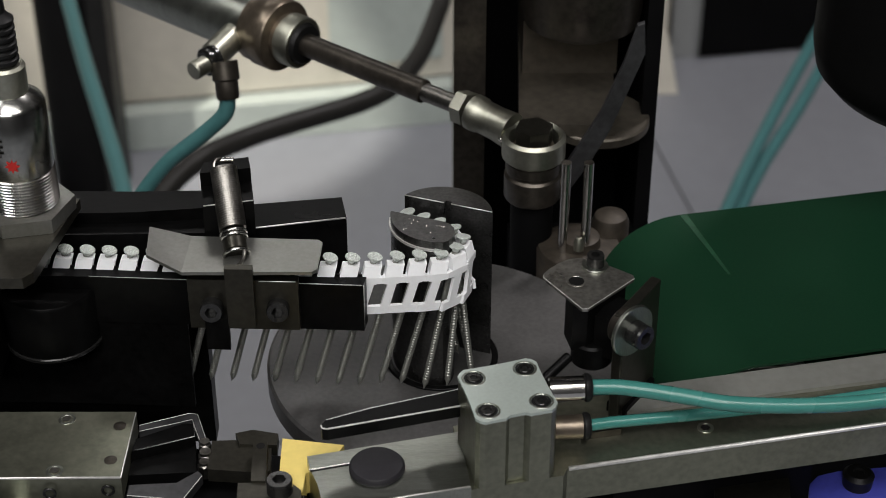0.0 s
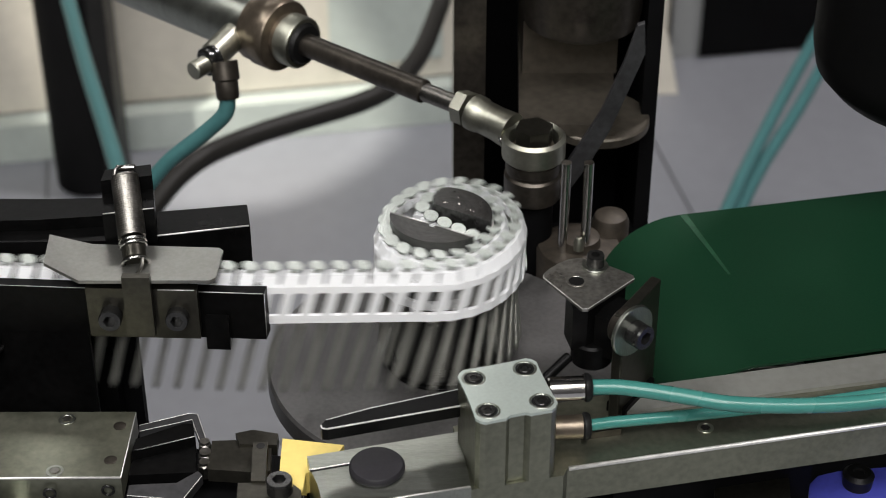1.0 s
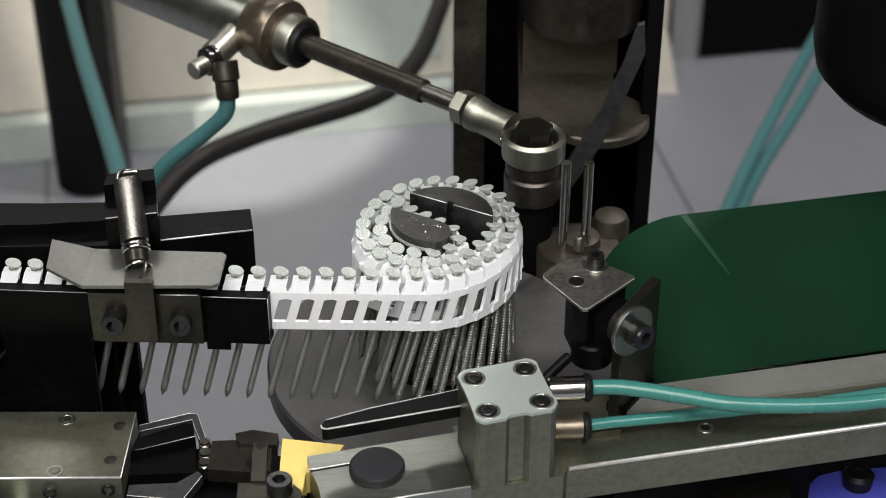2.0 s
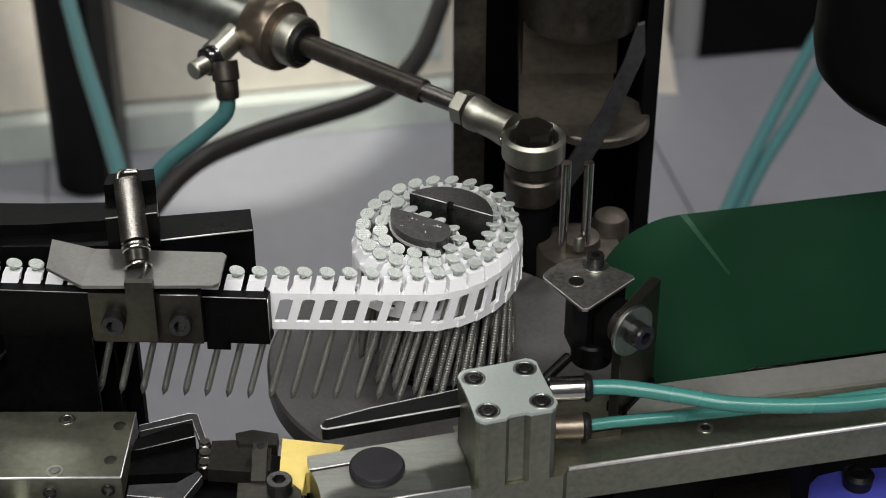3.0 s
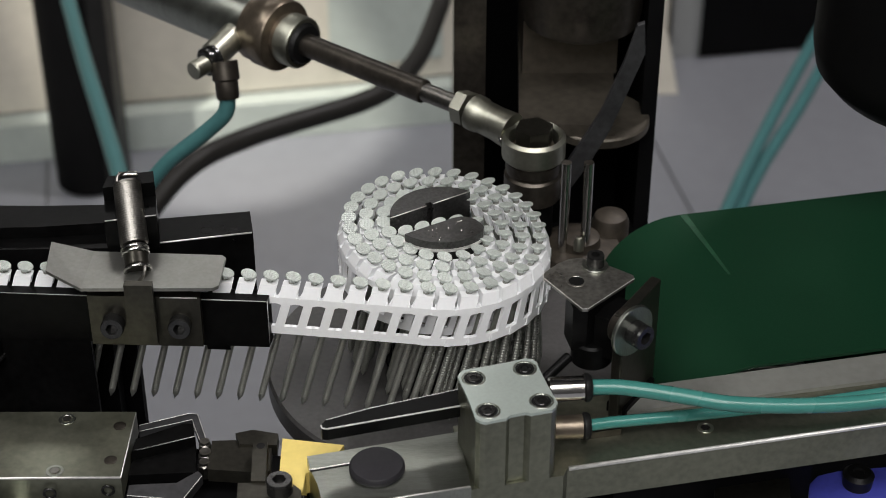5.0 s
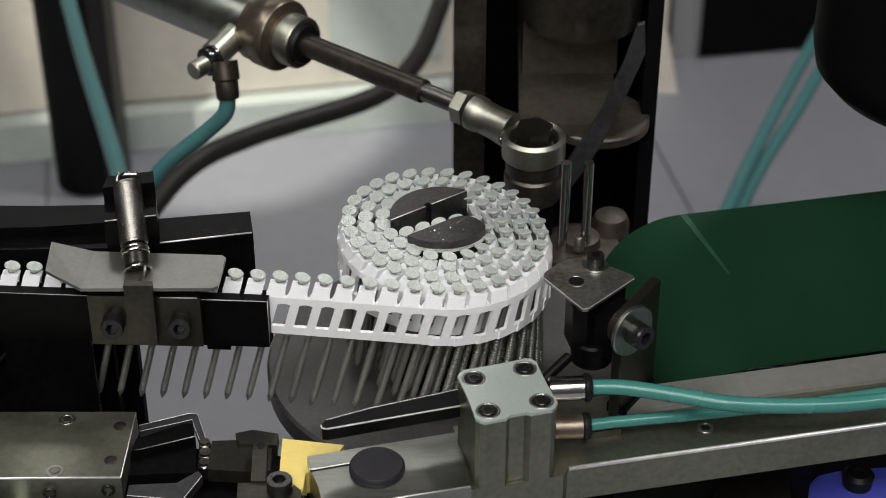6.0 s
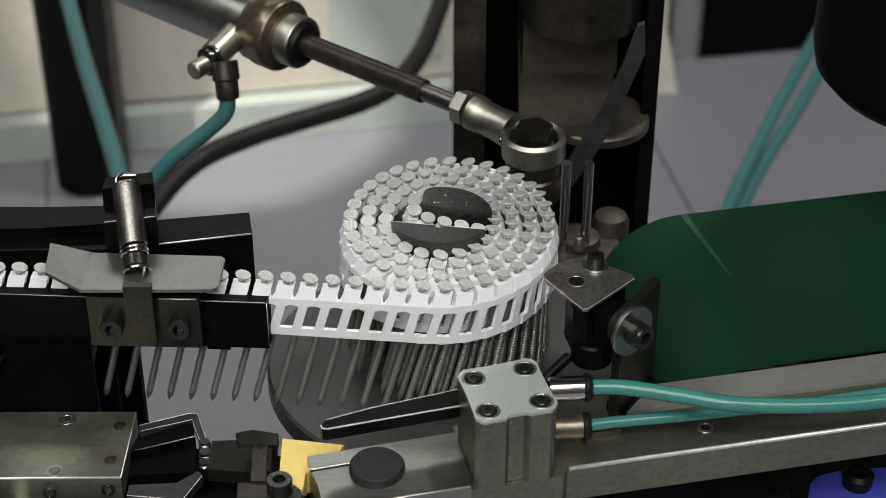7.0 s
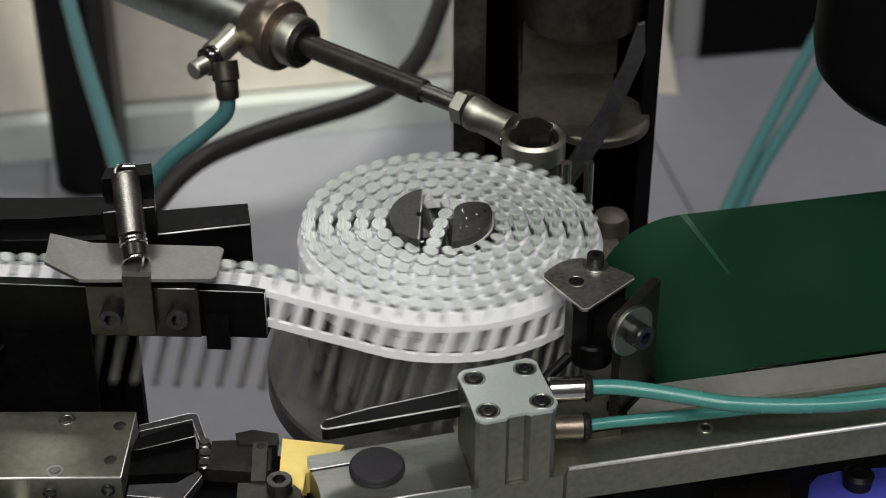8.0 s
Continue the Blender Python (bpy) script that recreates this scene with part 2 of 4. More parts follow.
def socket_screw(parent, at, axis, r, h, mat=None, label="", name="socket_screw"):
    """A socket-head screw: the head is a cup with a six-sided recess."""
    own = bmesh.new()
    q = Vector((0, 0, 1)).rotation_difference(Vector(axis).normalized()).to_matrix().to_4x4()
    m = Matrix.Translation(fit_place(at)) @ q
    n = 24
    rows = [(r, 0), (r, h * 0.88), (r * 0.93, h), (r * 0.62, h)]
    rings = [[own.verts.new(m @ Vector((a * math.cos(2 * math.pi * i / n), a * math.sin(2 * math.pi * i / n), z))) for i in range(n)] for a, z in rows]

    def hexr(i):
        a = (2 * math.pi * i / n) % (math.pi / 3) - math.pi / 6
        return r * 0.48 / math.cos(a)
    for z in (h, h * 0.4):
        rings.append([own.verts.new(m @ Vector((hexr(i) * math.cos(2 * math.pi * i / n), hexr(i) * math.sin(2 * math.pi * i / n), z))) for i in range(n)])
    for a, b in zip(rings, rings[1:]):
        for i in range(n):
            own.faces.new((a[i], a[(i + 1) % n], b[(i + 1) % n], b[i]))
    own.faces.new(rings[-1])
    own.faces.new(rings[0][::-1])
    return part(name, own, mat or SCREW, parent, label, 35)


def worn_edge_glint(parent, points, r=0.3):
    """A bright tube added along an edge, standing in for its highlight and wear."""
    return part("worn_edge_glint", tube(points, r, 8, 1, smoothed=False), EDGE, parent)


def turned(e1, e2, deg=11.0):
    """A place in the slide's own axes, which stand turned in plan."""
    c, s = math.cos(radians(deg)), math.sin(radians(deg))
    return (e1 * c - e2 * s, e1 * s + e2 * c)


# ---- the hall ----
FLOOR = -800.0


def hall():
    structure("ground", box((0, 500, FLOOR - 20), (9000, 9000, 36), bevel=0), GROUT, "grey grout bed under the floor tiles", "floor")
    structure("ceiling", box((0, 500, 2400 + 25), (9000, 9000, 50), bevel=0), WALL, "plain grey hall ceiling with lamps", "ceiling")
    for name, c, size in (("wall_north", (0, 5000, 800), (9000, 120, 3260)), ("wall_south", (0, -4000, 800), (9000, 120, 3260)),
                          ("wall_east", (4500, 500, 800), (120, 8900, 3260)), ("wall_west", (-4500, 500, 800), (120, 8900, 3260))):
        structure(name, box(c, size, bevel=0), WALL, "plain grey plastered hall wall", "wall")


def floor_tiles():
    floor = thing("floor", "large grey glazed floor tiles with dark joints", "floor", (0, 0, FLOOR), kind="structure")
    first = part("tile", prism([(-398, -398), (398, -398), (398, 398), (-398, 398)], FLOOR, FLOOR + 4, 1.2), TILE, floor)
    a = radians(10)
    for i in range(-5, 6):
        for j in range(-6, 5):
            ob = first if (i, j) == (-5, -6) else new("tile", first.data)
            ob.parent = floor
            x, y = i * 800, j * 800
            ob.rotation_euler.z = a
            ob.location = Vector((x * math.cos(a) - y * math.sin(a) - 88, x * math.sin(a) + y * math.cos(a) + 1305, -1)) * MM


def background():
    # a pale machine cabinet far behind, with a ledge along its foot
    cab = thing("machine_cabinet", "cream painted steel machine cabinet with a pale green ledge", "cabinet", (-300, 1800, FLOOR + 4))
    part("cabinet_body", prism([(-1300, 1347), (10, 1590), (60, 1600), (60, 2200), (-1300, 2000)], FLOOR + 60, FLOOR + 900, 6), CREAM, cab)
    part("plinth_ledge", prism([(-1300, 1313), (13, 1558), (13, 1588), (-1300, 1344)], FLOOR + 4, FLOOR + 58, 5), PALE, cab, "pale green painted ledge with scuffs")
    # added panel; its grey-green stands for shadow on the cream front
    part("shaded_panel", prism([(-150, 1555), (0, 1583), (0, 1590), (-150, 1562)], FLOOR + 90, FLOOR + 800, 3), PALE, cab, "greenish panel in the tone of the cabinet's shaded front")
    # white cabinet foot near the column
    foot = thing("cabinet_foot", "white painted steel cabinet foot on the floor", "cabinet", (300, 1650, FLOOR + 4))
    part("foot_upright", prism([(293, 1660), (312, 1660), (312, 2100), (293, 2100)], FLOOR + 4, FLOOR + 900, 2), CREAM, foot)
    own = bmesh.new()
    a = [own.verts.new(p) for p in ((288, 1635, FLOOR + 4), (330, 1635, FLOOR + 4), (312, 1658, FLOOR + 90), (292, 1658, FLOOR + 90))]
    b = [own.verts.new((v.co.x, 1700, v.co.z)) for v in a]
    own.faces.new(a)
    own.faces.new(b[::-1])
    for i in range(4):
        own.faces.new((a[i], b[i], b[(i + 1) % 4], a[(i + 1) % 4]))
    part("gusset", own, CREAM, foot)
    dark = thing("dark_cabinet", "dark grey machine cabinet standing on the tiled floor", "cabinet", (700, 2100, FLOOR + 4))
    part("cabinet_body", prism([(330, 1740), (1500, 1960), (1500, 2600), (330, 2500)], FLOOR + 4, FLOOR + 1000, 5), GREY_PAINT, dark)
    part("side_panel", prism([(372, 1739), (900, 1839), (900, 1845), (372, 1746)], FLOOR + 8, FLOOR + 900, 2), DARK_PAINT, dark, "black panel")
    post = thing("machine_post", "black machine post standing on the tiled floor", "post", (-465, 1404, FLOOR + 4))
    part("post_tube", lathe([(38, FLOOR + 4), (44, FLOOR + 9), (44, 60), (30, 64)], (-453, 1404, 0), n=32), DARK_PAINT, post)
    part("post_side", prism([(-426, 1366), (-405, 1371), (-405, 1425), (-426, 1425)], FLOOR + 4, FLOOR + 700, 3), RUBBER, post)


plan[:] = [1, 1]
hall()
floor_tiles()
background()


def loose_hoses():
    for name, pts, r, mat, label in (
        ("air_hose", [(-341, 917, -300), (-305.5, 797, -300), (-272, 691, -300), (-248, 613, -300), (-236, 568, -302), (-232, 545, -320), (-300, 540, -420), (-430, 540, -560), (-520, 530, -795)], 7.0, DULL_TEAL, "thin teal plastic air hose behind the machine"),
        ("black_cable", [(5, 935, -290), (-6, 880, -300), (-24, 795, -300), (-58, 738, -302), (-150, 673, -300), (-198, 620, -300), (-250, 570, -340), (-400, 550, -480), (-520, 545, -795)], 8.5, CABLE, "thick black rubber cable hanging behind the machine"),
        ("air_hose", [(251, 818, -500), (274, 881, -500), (300, 949, -500), (346, 1062, -500), (399, 1187, -500), (459, 1328, -500)], 7, DULL_TEAL, "dull teal air hose hanging behind the conveyor"),
        ("air_hose", [(267, 836, -512), (288, 895, -512), (323, 979, -512), (373, 1083, -512), (412, 1170, -512), (480, 1322, -512)], 7, DULL_TEAL, "dull teal air hose hanging behind the conveyor")):
        hose = thing(name, label, "hose" if "hose" in name else "cable", pts[0])
        part("tube", tube(pts, r), mat, hose)
        a, z = Vector(pts[-1]), Vector(pts[-2])
        part("end_sleeve", tube([a, a.lerp(z, 0.4)], r * 1.25, 14, 1, smoothed=False), RUBBER, hose)


loose_hoses()
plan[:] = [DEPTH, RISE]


# ---- machine bed ----
def machine_bed():
    base = thing("coiler_pedestal", "dark steel turntable pedestal of the nail coiler", "machine", (0, 0, FLOOR + 4))
    part("pedestal", lathe([(40, FLOOR + 4), (40, -36), (34, -26), (34, -18)], (0, 0, 0), n=40), DARK_PAINT, base)
    disc = thing("turntable_disc", "round dark turned-steel disc under the nail coil", "turntable", (0, 0, -18))
    part("disc", lathe([(0, -17.9), (65, -17.9), (67.6, -15), (67.6, -6.8), (66.6, -5.6), (0, -5.6)], n=96), DISC, disc)
    part("hub_flange", ring_wall(22, 19.6, -6.0, -4.6, (0, 0, 0), n=64, c=0.3), BLACK_STEEL, disc, "black hub flange")
    body = thing("feed_machine", "black oily strip feeding machine under the guide", "machine", (-260, -40, FLOOR + 4))
    part("bed", prism([(-420, -140), (-108, -140), (-108, -66), (-128, -60), (-140, 40), (-420, 40)], FLOOR + 4, -60, 3), DARK_PAINT, body)
    part("rear_block", prism([(-420, -8), (-116.5, -6), (-116.5, -1), (-420, -1)], -60, 27, 1), DARK_PAINT, body, "black block behind the nails")
    part("guide_lug", prism([(-84, -36.6), (-75.6, -37), (-75.6, -34.8), (-84, -34.4)], 29.6, 44, 0.4), BLACK_STEEL, body, "black lug behind the guide bar")
    part("shelf", prism([(-420, -100), (-104, -100), (-101, -66), (-420, -62)], -60, 4, 2), DARK_PAINT, body)


machine_bed()


def mandrel():
    m = thing("winding_mandrel", "slotted dark steel winding mandrel on the turntable", "mandrel", (0, 0, 0))
    R, top = 19.0, 63.0

    def arc(a0, a1, n, r=R):
        return [(r * math.cos(radians(a0 + (a1 - a0) * i / n)), r * math.sin(radians(a0 + (a1 - a0) * i / n))) for i in range(n + 1)]
    h = 7.6
    a0 = math.degrees(math.asin(h / R))
    pts = arc(a0, 180 - a0, 28)
    pts += [(-1.6, h), (-1.6, h + 1.6), (0.9, h + 1.6), (0.9, h)]
    part("large_jaw", prism(pts, -5.4, top, 0.35), MANDREL, m, "larger jaw with a keyway in its flat face")
    a1 = math.degrees(math.asin(4.4 / R))
    pts = arc(180 + a1, 292, 24, R - 0.2) + [(8.6, -15.6), (9.0, -12.5), (8.6, -9.5), (7.4, -7.0), (5.2, -5.2), (2.5, -4.5)]
    part("small_jaw", prism(pts, -5.4, top, 0.5), MANDREL, m, "smaller jaw with a rounded nose")
    part("jaw_lip", prism([(x * 1.02, y * 1.02) for x, y in arc(192, 290, 24)] + [(x * 0.95, y * 0.95) for x, y in arc(290, 192, 24)], top - 4.2, top - 3.2, 0.1), EDGE, m, "jaw lip, bright with wear and highlight")
    worn_edge_glint(m, [(-17.2, h + 0.05, top - 0.05), (-1.8, h + 0.05, top - 0.05)], 0.22)
    worn_edge_glint(m, [(1.1, h + 0.05, top - 0.05), (17.2, h + 0.05, top - 0.05)], 0.22)
    rng = random.Random(4)
    for _ in range(14):
        x, y = rng.uniform(-14, 5), rng.uniform(-15, -6.5)
        if math.hypot(x, y) < 17.5:
            part("chip", lathe([(rng.uniform(0.25, 0.5), top - 0.02), (0.2, top + 0.18), (0, top + 0.2)], (x, y, 0), n=7), CHROME, m, "bright metal chip")
    part("pin", rod((-0.3, h + 0.6, top - 13), (-0.3, h - 1.2, top - 13), 0.9, 12), STEEL, m)
    return m


plan[0] = 1
MANDREL_OB = mandrel()
plan[0] = DEPTH


# ---- the collated nails ----
PITCH, LEAN, MID = 8.0, math.tan(radians(15)), 45.0


def nail_parts():
    q = Vector((0, 0, 1)).rotation_difference(Vector((LEAN, 0, 1)).normalized())
    axis = Vector((LEAN, 0, 1)).normalized()
    foot = Vector((LEAN * (-2.4 - MID * RISE), 0, -2.4))
    plan[:] = [1, 1]
    prof = [(0, 0), (0.9, 2.4), (1.25, 3.0)]
    z = 4.0
    while z < 38:
        prof += [(1.12, z), (1.34, z + 0.55), (1.34, z + 0.75)]
        z += 1.1
    prof += [(1.22, 39.5), (1.22, 59.0)]
    shank = lathe(prof, foot, axis, 8)
    head = lathe([(1.25, 58.2), (1.6, 59.2), (2.7, 59.65), (2.82, 59.8), (2.82, 60.2), (2.7, 60.35), (0, 60.4)], foot, axis, 20)
    plan[:] = [1, RISE]

    def x(v, zz):
        return v + (zz - MID) * LEAN * RISE
    xs = [-4.3, -3.7, -3.1, -1.65, 1.65, 3.1, 3.7, 4.3]
    zs = [34.8, 38.2, 48.6, 51.2, 55.4]
    link = bmesh.new()
    grid = {}

    def corner(i, k, back):
        if (i, k, back) not in grid:
            inset = 0.1 if i in (0, 7) else 0.0
            outer, thick = ((-4.3, 1.5), (-4.3, 1.5), (-4.3, 1.5), (-4.15, 1.7), (-2.5, 3.8))[k]
            if k == 3 and 2 <= i <= 5:
                thick = 5.0
            y = (outer + thick - inset) if back else (outer + inset)
            lift = 0.5 if (k == 2 and i in (3, 4)) else 0.0
            grid[i, k, back] = link.verts.new((x(xs[i], zs[k]), y, zs[k] - lift))
        return grid[i, k, back]
    full = {(i, 0) for i in range(7)} | {(i, 2) for i in range(7)} | {(3, 1)} | {(2, 3), (3, 3), (4, 3)}
    for i, k in full:
        link.faces.new([corner(i, k, 0), corner(i + 1, k, 0), corner(i + 1, k + 1, 0), corner(i, k + 1, 0)])
        link.faces.new([corner(i, k, 1), corner(i, k + 1, 1), corner(i + 1, k + 1, 1), corner(i + 1, k, 1)])
        for (di, dk), (p, q) in (((-1, 0), ((0, 0), (0, 1))), ((1, 0), ((1, 1), (1, 0))), ((0, -1), ((1, 0), (0, 0))), ((0, 1), ((0, 1), (1, 1)))):
            if (i + di, k + dk) not in full:
                p, q = (i + p[0], k + p[1]), (i + q[0], k + q[1])
                link.faces.new([corner(*p, 0), corner(*q, 0), corner(*q, 1), corner(*p, 1)])
    for v in link.verts:
        v.co = fit_place(v.co)
    plan[0] = DEPTH
    return shank, head, link


def nails(count):
    shank, head, link = nail_parts()
    first = thing("collated_nail", "ring-shank galvanised nail held in a white plastic strip", "nail", group="nails of the coil")
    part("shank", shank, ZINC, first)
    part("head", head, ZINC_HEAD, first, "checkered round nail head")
    part("strip_link", link, PLASTIC, first, "white plastic link of the strip")
    out = [first]
    for _ in range(count - 1):
        out.append(copy_thing(first, Matrix.Identity(4)))
    return out


# how far the mandrel has turned, in degrees
TURN = [(0, -20), (.1, -19), (.2, 11), (.3, 52), (.4, 103), (.5, 158), (.6, 248), (.7, 317), (.8, 386), (.9, 440), (1, 512), (1.1, 565), (1.2, 632),
        (1.3, 687), (1.4, 692), (2.95, 692), (3.1, 696), (3.2, 711), (3.3, 730), (3.4, 756), (3.5, 793), (3.6, 836), (3.7, 872), (3.8, 932), (3.9, 982),
        (4, 1044), (4.1, 1078), (4.2, 1109), (4.3, 1112), (5.85, 1112), (6, 1116), (6.1, 1123), (6.2, 1142), (6.3, 1157), (6.4, 1170), (6.5, 1179),
        (6.6, 1194), (6.7, 1206), (6.8, 1220), (6.9, 1235), (7, 1251), (7.1, 1252), (7.2, 1258), (7.3, 1300), (7.4, 1404), (7.5, 1469), (7.6, 1566),
        (7.7, 1635), (7.8, 1735), (7.9, 1809), (7.94, 1852), (7.97, 1876), (8, 1888)]
# how far the guide carriage stands from its place, in millimetres
SLIDE = [(0, 33.6, 9), (.55, 33.6, 9), (.6, 32.7, 9), (.7, 20.5, 7.5), (.8, 0.4, 5.0), (.9, -1.4, 4.4), (1.1, -1.5, 4.1), (1.3, -.6, 2.3), (1.5, 0, 1.5), (3.1, 0, 1.5),
         (3.6, 0, 1.4), (4.3, 0, 0), (5.9, 0, 0), (7, -.2, -.7), (7.15, -.2, -.7), (7.22, -.5, 0.5), (7.3, -1.3, 4.6), (8, -1.4, 5.0)]
GUIDE_END = (-66.0, -33.6)


def monotone(table, col):
    ts = np.array([r[0] for r in table], float)
    vs = np.array([r[col] for r in table], float)
    d = np.diff(vs) / np.diff(ts)
    m = np.zeros_like(vs)
    for i in range(1, len(vs) - 1):
        if d[i - 1] * d[i] > 0:
            m[i] = 2 * d[i - 1] * d[i] / (d[i - 1] + d[i])
    m[0], m[-1] = 0, d[-1] * 0.2

    def at(t):
        i = int(min(max(np.searchsorted(ts, t) - 1, 0), len(d) - 1))
        h = ts[i + 1] - ts[i]
        s = (t - ts[i]) / h
        return ((1 + 2 * s) * (1 - s) ** 2 * vs[i] + s * (1 - s) ** 2 * h * m[i] + s * s * (3 - 2 * s) * vs[i + 1] + s * s * (s - 1) * h * m[i + 1])
    return at


turn_at, slide_x, slide_y = monotone(TURN, 1), monotone(SLIDE, 1), monotone(SLIDE, 2)


def radius(u):
    """The wraps are a little longer across the slot than along it, where the jaws hold them apart."""
    return 20.14 + 6.58 * (u - 160) / 360 - 2.16 * math.cos(2 * radians(u)) - 0.25 * math.sin(2 * radians(u))


OFF_AXIS = (-1.54, -2.2)  # how far the coil's middle lies off the mandrel's axis, towards the small jaw
FIRST = 50.0  # where the strip, leaving the slot, begins its first wrap


def wound(u):
    return (OFF_AXIS[0] + radius(u) * math.cos(radians(-u)), OFF_AXIS[1] + radius(u) * math.sin(radians(-u)))


LIFT = np.array((-0.6, 0.9))  # the strip's pull holds the coil a little back


SLOT = smooth_path([(-14, 2.2, 0), (-10.9, 1.6, 0), (-3.7, 0.2, 0), (2.4, -1.3, 0), (8.0, -4.0, 0), (11.4, -9.2, 0), (*wound(FIRST), 0)], 8)[:-1]
U_OF = np.array([-1.0] * len(SLOT) + [FIRST + i for i in range(2000)])
WOUND = np.array([(p.x, p.y) for p in SLOT] + [wound(u) for u in U_OF[len(SLOT):]])
LOOSE = np.minimum(1, np.arange(len(U_OF)) / len(SLOT))


def strip_path(t):
    """The strip's line at t seconds, from its inner end outwards, and the direction of its travel along it."""
    phi = turn_at(t)
    gx, gy = GUIDE_END[0] + slide_x(t), GUIDE_END[1] + slide_y(t) * DEPTH
    a = radians(phi)
    rot = np.array([[math.cos(a), -math.sin(a)], [math.sin(a), math.cos(a)]])
    # the strip leaves the coil where its line from the guide just touches it
    near = np.where((U_OF >= max(FIRST, phi + 30)) & (U_OF <= max(FIRST + 2, phi + 150)))[0]
    spots = WOUND[near] @ rot.T + LOOSE[near][:, None] * LIFT
    u = U_OF[near[int(np.argmin(np.arctan2(spots[:, 1] - gy, spots[:, 0] - gx)))]]
    keep = U_OF <= u
    pts = list(WOUND[keep] @ rot.T + LOOSE[keep][:, None] * LIFT)
    last, g = np.array(pts[-1]), np.array((gx, gy))
    d1 = (g - last) / np.linalg.norm(g - last)
    d2 = np.array((-0.9983, 0.058))
    bend = 12.0
    n = max(2, int(np.linalg.norm(g - last) / 2))
    stop = g - d1 * bend
    for i in range(1, n):
        pts.append(last + (stop - last) * i / n)
    for i in range(9):
        s = i / 8
        pts.append((1 - s) ** 2 * stop + 2 * s * (1 - s) * g + s * s * (g + d2 * bend))
    for i in range(1, 30):
        pts.append(g + d2 * (bend + i * 60))
    pts = np.array(pts)
    step = np.linalg.norm(np.diff(pts, axis=0), axis=1)
    k = int(keep.sum()) - 1
    spiral = np.maximum(U_OF[1:k + 1], 0)
    step[:k] *= 1 + 4.0 / (19.5 + 6.58 * spiral / 360)
    s = np.concatenate([[0], np.cumsum(step)])
    return pts, s


def nail_pose(pts, s, at):
    at = min(at, s[-1] - 1)
    x, y = np.interp(at, s, pts[:, 0]), np.interp(at, s, pts[:, 1])
    x0, y0 = np.interp(at - 2.2, s, pts[:, 0]), np.interp(at - 2.2, s, pts[:, 1])
    x1, y1 = np.interp(at + 2.2, s, pts[:, 0]), np.interp(at + 2.2, s, pts[:, 1])
    return pose(x * MM, y * MM, 1.3 * MM, 0, 0, math.degrees(math.atan2(y0 - y1, x0 - x1)))


_pts, _s = strip_path(8.0)
NAIL_COUNT = int((_s[-1] - 30 * 60 + 230) / PITCH)
NAILS = nails(NAIL_COUNT)


